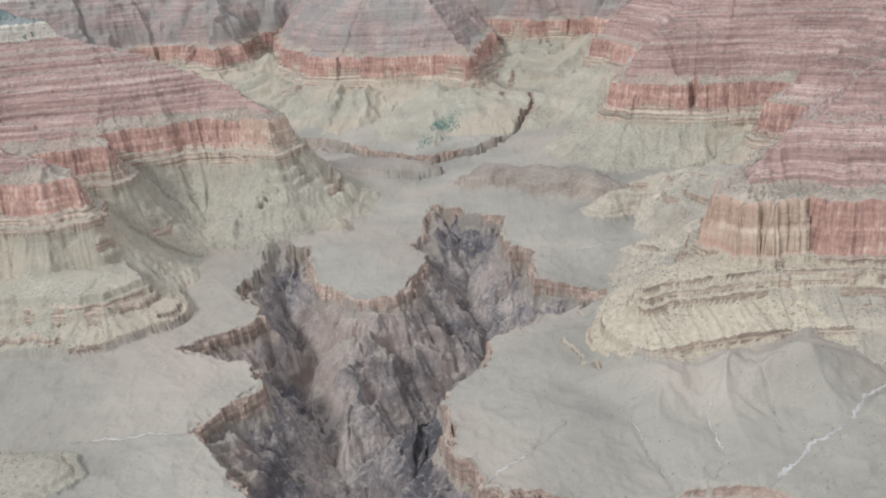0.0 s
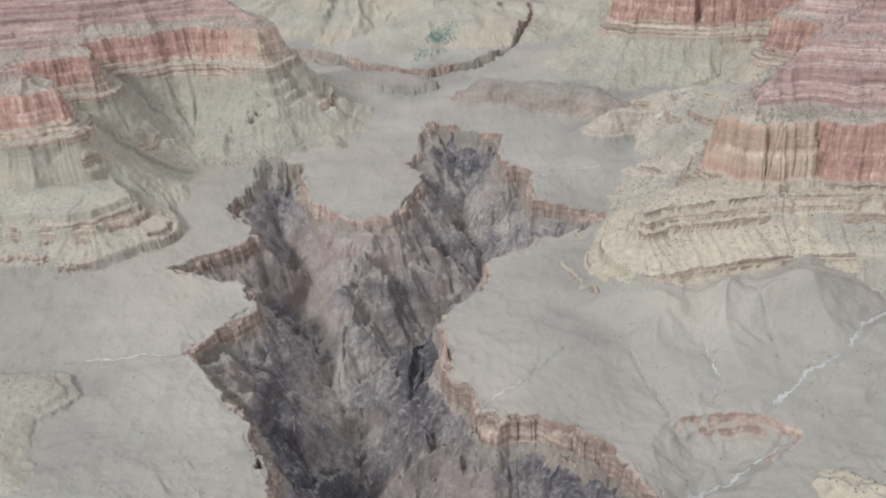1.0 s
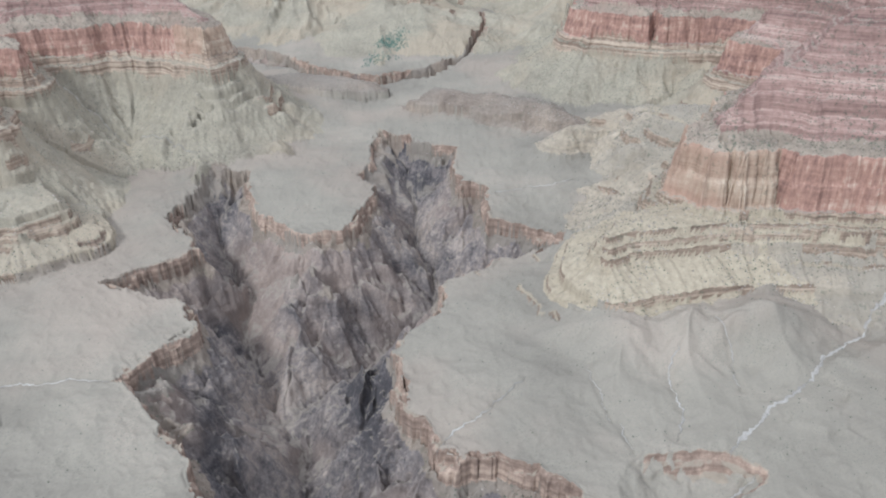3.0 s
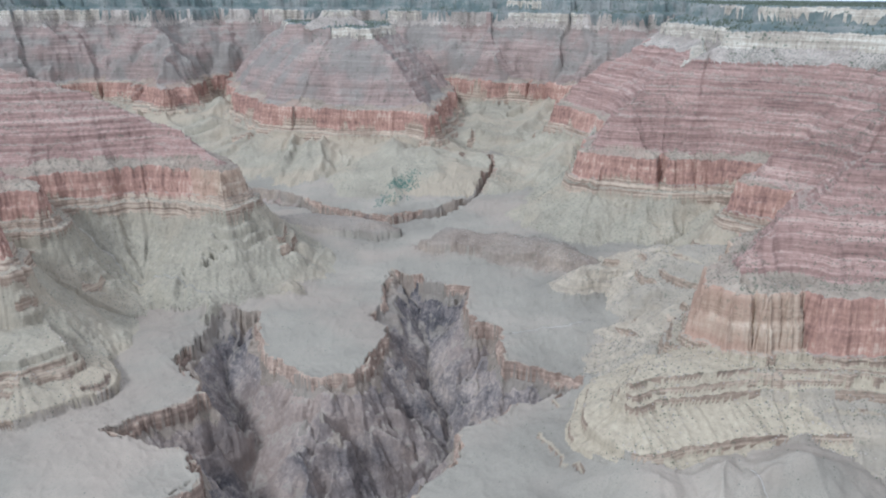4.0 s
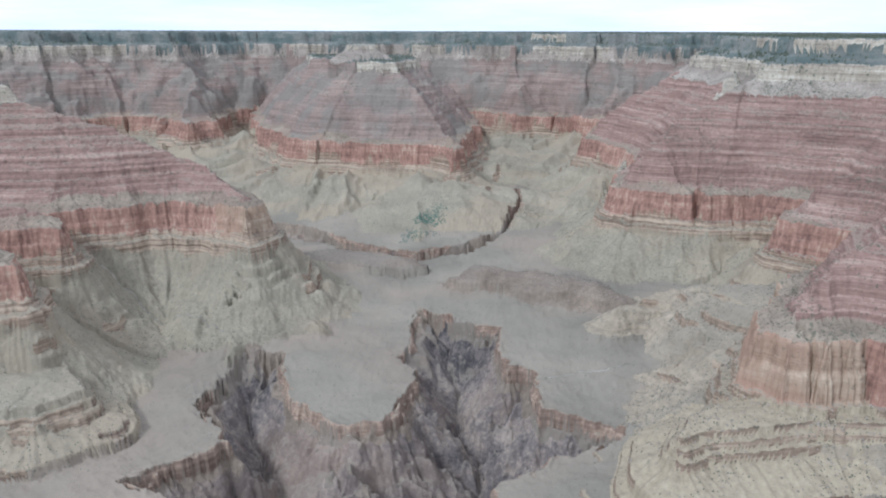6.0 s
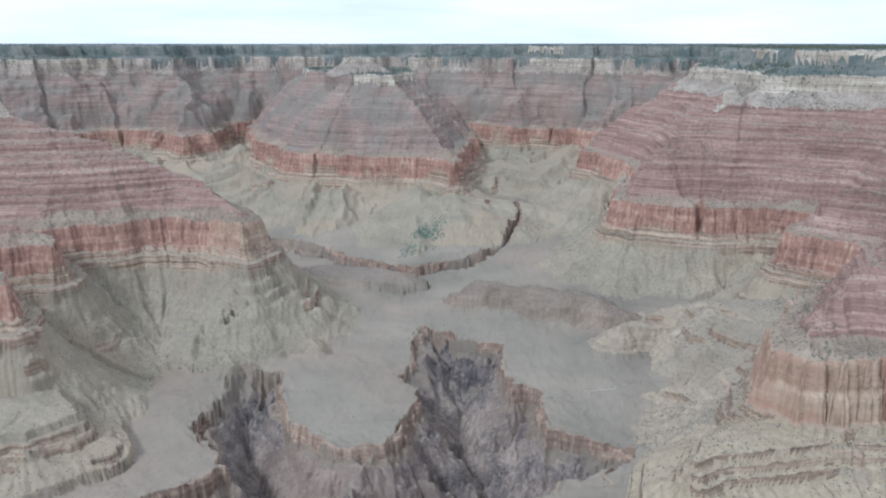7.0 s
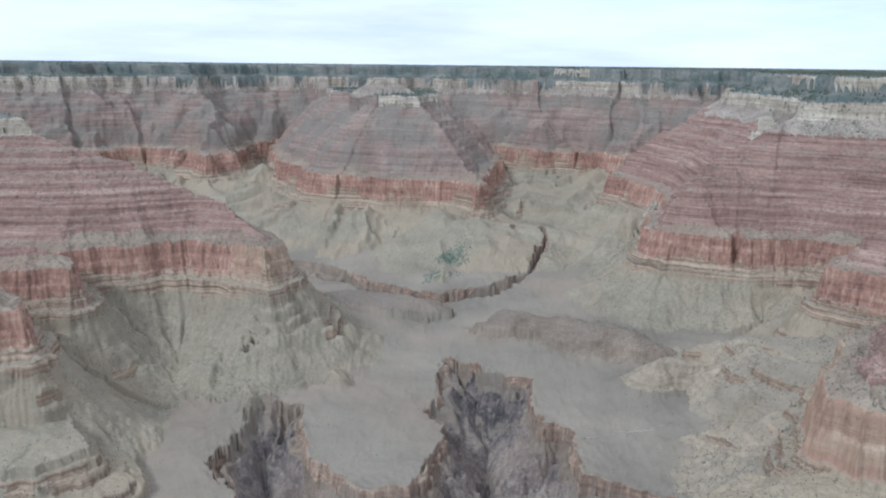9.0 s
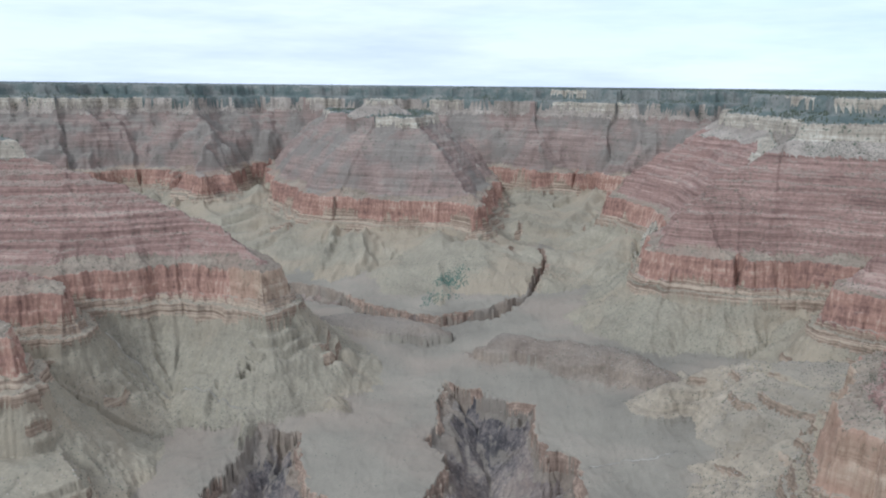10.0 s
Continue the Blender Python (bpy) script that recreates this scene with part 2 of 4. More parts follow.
def outline_distance(x, y, pts):
    """Signed distance to a closed outline (inside positive), the nearest point of it, and the unit way from there."""
    best = np.full(x.shape, 1e9)
    nx, ny = np.zeros_like(x), np.zeros_like(x)
    inside = np.zeros(x.shape, bool)
    for (ax, ay), (bx, by) in zip(pts, pts[1:] + pts[:1]):
        ex, ey = bx - ax, by - ay
        t = np.clip(((x - ax) * ex + (y - ay) * ey) / (ex * ex + ey * ey), 0, 1)
        px, py = ax + t * ex, ay + t * ey
        d = (x - px) ** 2 + (y - py) ** 2
        closer = d < best
        best = np.where(closer, d, best)
        nx, ny = np.where(closer, px, nx), np.where(closer, py, ny)
        if ay != by:
            inside ^= ((ay > y) != (by > y)) & (x < ex * (y - ay) / (by - ay) + ax)
    d = np.sqrt(best)
    return np.where(inside, d, -d), nx, ny, (x - nx) / (d + 1e-6), (y - ny) / (d + 1e-6)


def smooth(a, b, v):
    t = np.clip((v - a) / (b - a), 0, 1)
    return t * t * (3 - 2 * t)


# ---- the plan: outlines at the brink of the red cliff, in plan units ----
WEST_BUTTE = [(-4.5, 1.6), (-2.6, 1.75), (-1.75, 1.85), (-1.40, 1.94), (-1.19, 2.00), (-1.22, 2.10), (-1.42, 2.20), (-1.76, 2.26), (-1.70, 2.34), (-1.40, 2.38), (-1.26, 2.42),
              (-1.30, 2.52), (-1.66, 2.60), (-1.38, 2.60), (-1.22, 2.72), (-1.02, 2.82), (-0.86, 2.78), (-0.72, 2.68), (-0.69, 2.78), (-0.84, 3.04),
              (-1.06, 3.26), (-1.38, 3.52), (-1.9, 3.85), (-3.2, 4.3), (-5.5, 4.7)]
EAST_RIDGE = [(3.5, 1.15), (2.2, 1.35), (1.5, 1.52), (1.16, 1.60), (0.97, 1.63), (0.94, 1.68), (0.92, 1.65), (0.90, 1.642), (0.885, 1.668), (0.865, 1.645), (0.84, 1.635), (0.825, 1.662), (0.80, 1.646), (0.775, 1.652), (0.76, 1.688), (0.73, 1.71), (0.78, 1.85),
              (0.88, 1.96), (0.92, 2.08), (1.10, 2.20), (1.6, 2.25), (3.5, 2.2)]
EAST_BUTTE = [(5.5, 2.0), (2.2, 2.35), (1.62, 2.40), (1.48, 2.52), (1.40, 2.70), (1.26, 2.84), (1.32, 2.94), (1.52, 3.08), (1.50, 3.18), (1.30, 3.26),
              (1.12, 3.28), (1.09, 3.36), (1.05, 3.30), (0.82, 3.34), (0.73, 3.50), (0.82, 3.75), (1.02, 4.1), (1.05, 4.6), (0.90, 5.05), (0.92, 5.25),
              (1.18, 5.4), (1.25, 5.9), (2.0, 6.6), (5.5, 6.6)]
TEMPLE = [(-1.30, 5.62), (-1.08, 5.18), (-0.85, 4.97), (-0.55, 4.92), (-0.33, 4.88), (-0.08, 4.80), (0.03, 4.62), (0.10, 4.85), (0.10, 5.25), (0.18, 5.6),
          (0.24, 6.2), (0.10, 7.2), (-1.6, 7.6), (-1.75, 7.0), (-1.58, 6.4), (-1.5, 5.98)]
NORTH_RIM = [(-8, 4.9), (-4.2, 5.6), (-3.0, 5.9), (-2.57, 6.30), (-2.22, 6.15), (-2.02, 5.98), (-1.88, 5.80), (-1.82, 6.0), (-1.72, 6.4), (-1.85, 6.9),
             (-1.45, 7.0), (-0.6, 6.9), (0.2, 6.7), (0.55, 6.35), (0.75, 6.5), (0.95, 6.3), (1.6, 6.0), (3.0, 5.9), (8, 5.0), (9.5, 12), (-9.5, 12)]
EAST_BENCH = [(0.485, 1.50), (0.53, 1.525), (0.60, 1.535), (0.72, 1.55), (0.80, 1.575), (0.90, 1.57), (1.0, 1.565), (1.3, 1.53), (1.6, 1.7), (1.2, 1.95), (0.85, 1.80), (0.66, 1.68), (0.53, 1.59)]
TAN_HILLS = [(0.80, 2.55), (0.92, 2.42), (0.98, 2.3), (1.3, 2.3), (1.3, 2.6), (1.10, 2.60), (0.98, 2.64), (0.86, 2.63)]
WEST_BENCH = [(-0.95, 1.80), (-1.02, 1.72), (-1.3, 1.70), (-1.7, 1.6), (-2.2, 1.6), (-2.2, 1.9), (-1.3, 2.05), (-1.05, 1.95)]
NEAR_HILL = [(-0.80, 1.05), (-0.84, 0.99), (-0.80, 0.86), (-0.79, 0.80), (-1.0, 0.72), (-1.6, 0.6), (-1.7, 0.95), (-1.1, 1.10), (-0.86, 1.09)]
# a hollow below a brown sandstone step, where the main wash falls
HOLLOW = [(0.350, 0.785), (0.391, 0.894), (0.423, 0.953), (0.523, 0.979), (0.615, 0.97), (0.681, 0.917), (0.645, 0.881), (0.575, 0.827), (0.535, 0.694), (0.42, 0.60), (0.33, 0.64)]
RIVER_HILL = [(0.05, 2.98), (0.30, 2.88), (0.52, 2.80), (0.66, 2.70), (0.60, 2.84), (0.36, 3.0), (0.12, 3.08)]
RIVER_BLUFF = [(-0.62, 3.30), (-0.50, 3.24), (-0.36, 3.20), (-0.22, 3.16), (-0.12, 3.20), (-0.26, 3.30), (-0.42, 3.36), (-0.56, 3.38)]
YELLOW_KNOLL = [(0.70, 0.765), (0.76, 0.77), (0.84, 0.755), (0.95, 0.74), (0.95, 0.70), (0.84, 0.715), (0.74, 0.745)]
SUMMIT = [(-0.74, 5.66), (-0.62, 5.62), (-0.50, 5.68), (-0.52, 5.84), (-0.70, 5.86)]

GORGE = [(0.42, 0.72), (0.37, 0.79), (0.33, 0.85), (0.26, 0.91), (0.18, 0.95), (0.11, 0.94), (0.07, 0.97), (0.05, 1.04), (0.01, 1.1), (0.0, 1.19),
         (0.0, 1.3), (0.01, 1.35), (0.07, 1.42), (0.1, 1.47), (0.1, 1.57), (0.18, 1.62), (0.26, 1.70), (0.44, 1.77), (0.45, 1.83), (0.34, 1.90),
         (0.26, 1.94), (0.25, 2.09), (0.28, 2.2), (0.17, 2.21), (0.16, 2.38), (0.18, 2.54), (0.11, 2.56), (0.05, 2.58), (-0.03, 2.68), (-0.12, 2.76), (-0.14, 2.56), (-0.14, 2.40), (-0.17, 2.30),
         (-0.11, 2.2), (-0.11, 2.11), (-0.15, 1.95), (-0.19, 1.89), (-0.3, 1.86), (-0.35, 1.9), (-0.45, 2.02)]
GORGE_WEST = [(-0.51, 2.18), (-0.53, 2.31), (-0.66, 2.33), (-0.69, 2.15), (-0.71, 1.98), (-0.67, 1.9), (-0.58, 1.77), (-0.69, 1.66),
              (-0.77, 1.57), (-0.65, 1.51), (-0.53, 1.48), (-0.49, 1.39), (-0.57, 1.25), (-0.6, 1.19), (-0.53, 1.13), (-0.45, 1.03), (-0.4, 0.97),
              (-0.37, 0.89), (-0.33, 0.84), (-0.29, 0.75), (-0.27, 0.69), (-0.28, 0.5), (-0.3, 0.1), (0.5, 0.1), (0.48, 0.6)]
RIVER = [(-3.2, 5.3), (-1.55, 4.95), (-1.19, 4.32), (-0.98, 4.08), (-0.70, 3.92), (-0.45, 3.66), (-0.16, 3.49), (0.08, 3.60), (0.26, 3.86), (0.38, 4.25),
         (0.42, 4.8), (0.445, 4.8), (0.42, 4.2), (0.28, 3.79), (0.12, 3.47), (-0.14, 3.36), (-0.45, 3.47),
         (-0.71, 3.70), (-1.00, 3.90), (-1.5, 4.45), (-3.2, 4.9)]
# crests of talus ridges: form, bed, fall to the sides, then x, y, height at both ends
SPURS = [
    (3, 5, 0.50, -0.18, 4.62, -0.83, -0.16, 3.62, -1.00), (3, 5, 0.50, -0.68, 4.65, -0.85, -0.71, 3.98, -1.00), (3, 5, 0.50, 0.12, 4.75, -0.86, 0.22, 4.14, -1.01),
    (3, 5, 0.50, -1.05, 4.95, -0.86, -1.20, 4.50, -1.00), (0, 5, 0.60, -0.72, 2.72, -0.79, -0.56, 2.90, -0.99), (0, 5, 0.70, -1.00, 2.80, -0.80, -0.95, 2.58, -0.99),
    (0, 5, 0.70, -1.28, 2.58, -0.80, -1.10, 2.42, -0.99), (2, 5, 0.60, 0.78, 3.28, -0.84, 0.63, 3.05, -1.00), (2, 5, 0.60, 1.02, 3.22, -0.85, 0.93, 3.00, -1.00),
    (2, 5, 0.50, 1.05, 6.30, -0.80, 0.44, 4.91, -0.99), (2, 5, 0.50, 0.89, 4.48, -0.82, 0.53, 3.98, -1.00), (2, 5, 0.60, 1.26, 3.10, -0.86, 1.14, 2.92, -0.99),
    (6, 5, 0.75, 0.93, 2.13, -0.78, 0.79, 2.56, -0.865), (6, 5, 0.80, 0.79, 2.56, -0.865, 0.57, 2.50, -0.91), (6, 5, 0.75, 0.82, 1.95, -0.80, 0.67, 2.06, -0.915),
    (6, 5, 0.70, 0.67, 2.06, -0.915, 0.50, 2.13, -1.00), (6, 5, 0.80, 0.86, 2.36, -0.84, 0.66, 2.30, -0.97), (2, 1, 1.1, 1.56, 4.29, -0.22, 1.37, 3.80, -0.285), (2, 1, 1.1, 1.37, 3.80, -0.285, 1.34, 3.72, -0.34),
    (-1, 6, 0.45, 0.64, 1.32, -0.92, 0.60, 1.07, -1.02), (-1, 6, 0.45, 0.47, 1.29, -0.93, 0.42, 1.13, -1.01), (-1, 6, 0.45, 0.82, 1.32, -0.90, 0.86, 1.13, -1.03),
    (4, 5, 0.55, -1.90, 5.67, -0.85, -1.53, 5.02, -0.99), (4, 5, 0.55, -1.60, 6.04, -0.76, -1.56, 5.34, -0.98),
]
# beds of the creeks: x, y, height
CREEKS = [
    [(-0.05, 0.1, -1.38), (-0.12, 0.6, -1.37), (-0.19, 0.99, -1.36), (-0.21, 1.16, -1.36), (-0.31, 1.35, -1.35), (-0.4, 1.51, -1.32), (-0.43, 1.69, -1.29),
     (-0.49, 1.88, -1.25), (-0.57, 2.02, -1.19), (-0.60, 2.18, -1.12), (-0.60, 2.30, -1.07)],
    [(-0.31, 1.35, -1.35), (-0.19, 1.50, -1.36), (-0.04, 1.66, -1.36), (0.07, 1.80, -1.36), (0.15, 1.98, -1.36), (0.07, 2.13, -1.34), (0.03, 2.24, -1.24), (0.02, 2.40, -1.19),
     (0.02, 2.55, -1.15), (-0.06, 2.70, -1.09)],
    [(0.15, 1.98, -1.36), (0.22, 1.88, -1.27), (0.32, 1.83, -1.17), (0.42, 1.80, -1.06)],
    [(-0.47, 1.80, -1.27), (-0.57, 1.66, -1.17), (-0.66, 1.60, -1.10), (-0.76, 1.57, -1.03)],
    [(-0.36, 1.43, -1.33), (-0.45, 1.32, -1.21), (-0.52, 1.24, -1.10), (-0.59, 1.19, -1.03)],
    [(-0.18, 0.93, -1.36), (-0.05, 0.86, -1.33), (0.12, 0.84, -1.28), (0.24, 0.82, -1.2), (0.36, 0.76, -1.08)],
    [(-0.20, 1.08, -1.36), (-0.30, 1.05, -1.26), (-0.40, 1.02, -1.10)],
    [(-0.15, 0.80, -1.37), (-0.27, 0.84, -1.2), (-0.32, 0.86, -1.1)],
    [(-0.25, 1.25, -1.355), (-0.36, 1.20, -1.26), (-0.48, 1.13, -1.08)],
    [(-0.04, 1.66, -1.36), (-0.16, 1.74, -1.24), (-0.22, 1.84, -1.08)],
    [(0.13, 2.08, -1.36), (0.20, 2.14, -1.25), (0.24, 2.18, -1.10)],
    [(0.10, 1.86, -1.36), (0.02, 1.95, -1.27), (-0.08, 2.0, -1.12)],
    [(-0.19, 1.50, -1.36), (-0.10, 1.42, -1.24), (0.03, 1.40, -1.08)],
    [(0.03, 2.36, -1.20), (0.09, 2.40, -1.14), (0.15, 2.42, -1.06)],
    [(-3.2, 5.05, -1.22), (-1.52, 4.6, -1.25), (-1.05, 3.92, -1.28), (-0.62, 3.62, -1.30), (-0.30, 3.40, -1.30), (0.05, 3.42, -1.28), (0.28, 3.78, -1.14),
     (0.41, 4.2, -1.06), (0.43, 4.78, -1.02)],
]


def butte_profile(brink, cliff, reach=0.55, terrace=0.40, shoulder=0.0, tiers=(-0.30, -0.285, -0.232, -0.145, -0.105), talus=0.03):
    """Distance from the brink (inside positive) against height: apron, foot ledges, red cliff, terraces, pale cliffs, forested rim.

    tiers: top of the terraces, foot and top of the lower pale cliff, foot and top of the upper one."""
    foot = brink - cliff
    low = foot - 0.062
    apron = [(-0.075 - reach * a, -1.03 + (low + 1.03) * b) for a, b in ((1, 0), (0.62, 0.14), (0.38, 0.36), (0.17, 0.66), (0.0, 1.0))]
    ledges = [(-0.070, low + 0.029), (-0.042, low + 0.036), (-0.037, foot - 0.006), (-0.022, foot)]
    red = [(-0.017, foot + 0.42 * cliff), (-0.010, foot + 0.48 * cliff), (0.0, brink), (0.06, brink + 0.025)]
    t0, t1, t2, t3, t4 = tiers
    rise = [(0.06 + terrace * f, brink + 0.025 + (t0 - brink - 0.025) * g) for f, g in ((0.25, 0.36), (0.6, 0.7), (1.0, 1.0))]
    e = 0.06 + terrace + shoulder
    upper = [(e + talus, t1), (e + talus + 0.012, t2), (e + talus + 0.025, t2 + 0.01), (e + talus + 0.14, t3), (e + talus + 0.15, t4), (e + talus + 0.17, t4 + 0.013),
             (e + talus + 0.47, t4 + 0.4 * (-0.02 - t4)), (e + talus + 2.5, -0.020)]
    return apron + ledges + red + rise + upper, (brink + 0.004, foot - 0.004, low, t0 + 0.006, t1 - 0.004, t2 + 0.008, t3 + 0.002, t4 + 0.003)


def bench_profile(top):
    return [(-0.42, top - 0.18), (-0.29, top - 0.15), (-0.182, top - 0.124), (-0.177, top - 0.110), (-0.145, top - 0.102), (-0.138, top - 0.076), (-0.040, top - 0.042), (-0.035, top - 0.020),
            (-0.024, top - 0.018), (-0.019, top), (-0.007, top + 0.003), (-0.002, top + 0.020), (0.03, top + 0.024), (0.2, top + 0.05)], (9, 9, 9)


def hill_profile(top):
    return [(-0.25, top - 0.13), (-0.12, top - 0.08), (-0.05, top - 0.05), (-0.043, top - 0.02), (0.0, top), (0.1, top + 0.02)], (9, 9, 9)


# name, outline, profile with its bed limits, highest point, roughness of the outline
FORMS = [
    ("west_butte", WEST_BUTTE, butte_profile(-0.615, 0.088, 0.32, 0.42, 0.0), -0.15, 0.6),
    ("east_ridge", EAST_RIDGE, butte_profile(-0.675, 0.135, 0.30, 0.34), -0.30, 0.35),
    ("east_butte", EAST_BUTTE, butte_profile(-0.685, 0.105, 0.34, 0.36, 0.0, (-0.30, -0.225, -0.160, -0.112, -0.05), 0.11), 0.0, 0.75),
    ("temple_butte", TEMPLE, butte_profile(-0.70, 0.12, 0.90, 0.38), -0.215, 0.9),
    ("north_rim", NORTH_RIM, butte_profile(-0.69, 0.11, 0.8, 0.40, 0.0, (-0.275, -0.225, -0.150, -0.112, -0.045), 0.04), 0.0, 1.9),
    ("east_bench", EAST_BENCH, bench_profile(-0.856), 0.0, 0.2),
    ("tan_hills", TAN_HILLS, bench_profile(-0.885), 0.0, 0.7),
    ("west_bench", WEST_BENCH, bench_profile(-0.90), 0.0, 0.7),
    ("near_hill", NEAR_HILL, hill_profile(-0.984), 0.0, 0.9),
    ("river_hill", RIVER_HILL, hill_profile(-0.945), 0.0, 0.8),
    ("river_bluff", RIVER_BLUFF, hill_profile(-0.965), 0.0, 0.9),
    ("temple_summit", SUMMIT, ([(-0.14, -1.5), (-0.12, -0.24), (-0.06, -0.19), (0.0, -0.15), (0.01, -0.115), (0.1, -0.105)], (9, 9, 9)), 0.0, 0.4),
    ("yellow_knoll", YELLOW_KNOLL, ([(-0.10, -1.06), (-0.03, -1.005), (0.0, -0.982), (0.1, -0.965)], (9, 9, 9)), 0.0, 1.1),
]
FOREST, PALE_CLIFF, TERRACE, RED_CLIFF, FOOT_LEDGE, APRON, PLATEAU, RIM_CLIFF, SCREE, SCHIST, TAN_CLIFF, PALE_TALUS = range(12)
PART_NAMES = ["forested_slope", "pale_cliff", "terraced_slope", "red_cliff", "foot_ledge", "apron", "plateau", "rim_cliff", "scree_slope", "schist_wall", "tan_cliff", "pale_talus"]


# pale beds of dry washes and trails across the plateau: half width, then the way
WASHES = [
    ("dry_wash", 0.0048, [(1.30, 1.50), (1.098, 1.376), (1.064, 1.325), (0.987, 1.271), (0.918, 1.227), (0.868, 1.162), (0.806, 1.115), (0.748, 1.083), (0.703, 1.04), (0.646, 0.993), (0.623, 0.958)]),
    ("dry_wash", 0.0040, [(0.657, 0.925), (0.607, 0.887), (0.564, 0.858), (0.51, 0.824), (0.469, 0.806), (0.427, 0.793), (0.413, 0.766), (0.432, 0.743), (0.443, 0.721), (0.419, 0.692)]),
    ("dry_wash", 0.0022, [(0.258, 1.167), (0.21, 1.116), (0.172, 1.065), (0.096, 1.011), (0.071, 0.965)]),
    ("dry_wash", 0.0022, [(0.43, 1.043), (0.433, 1.0), (0.439, 0.965)]),
    ("dry_wash", 0.0026, [(0.60, 1.25), (0.571, 1.188), (0.565, 1.117), (0.563, 1.064), (0.532, 0.997)]),
    ("dry_wash", 0.0018, [(0.71, 1.323), (0.72, 1.227), (0.712, 1.14)]),
    ("dry_wash", 0.0019, [(-0.86, 1.18), (-0.74, 1.19), (-0.68, 1.20), (-0.61, 1.19)]),
    ("dry_wash", 0.0016, [(0.40, 1.20), (0.406, 1.10), (0.418, 1.05)]),
    ("dry_wash", 0.0022, [(0.28, 2.13), (0.38, 2.18), (0.47, 2.19), (0.56, 2.25)]),
    ("dry_wash", 0.0019, [(-1.25, 2.60), (-1.08, 2.54), (-0.90, 2.46), (-0.71, 2.40)]),
]


def wash_distance(x, y):
    best = np.full(x.shape, 9.0)
    for _, wide, line in WASHES:
        for (ax, ay), (bx, by) in zip(line, line[1:]):
            ex, ey = bx - ax, by - ay
            t = np.clip(((x - ax) * ex + (y - ay) * ey) / (ex * ex + ey * ey), 0, 1)
            best = np.minimum(best, np.hypot(x - ax - t * ex, y - ay - t * ey) / (wide / 0.0020))
    return best


def creek_surface(x, y):
    """The slopes that rise from the creek beds, with the nearest place on a creek, the way from there and the distance."""
    best = np.full(x.shape, 9.0)
    qx, qy, run = np.zeros_like(x), np.zeros_like(x), np.zeros_like(x)
    for line in CREEKS:
        for (ax, ay, az), (bx, by, bz) in zip(line, line[1:]):
            ex, ey = bx - ax, by - ay
            t = np.clip(((x - ax) * ex + (y - ay) * ey) / (ex * ex + ey * ey), 0, 1)
            px, py = ax + t * ex, ay + t * ey
            d = np.hypot(x - px, y - py)
            h = -1 + 0.82 * (1 + az + t * (bz - az)) + 0.92 * np.maximum(0, d - 0.008)
            lower = h < best
            best = np.where(lower, h, best)
            qx = np.where(lower, px + 0.10 * (x - px) / (d + 1e-6), qx)
            qy = np.where(lower, py + 0.10 * (y - py) / (d + 1e-6), qy)
            run = np.where(lower, d, run)
    return best, qx, qy, run


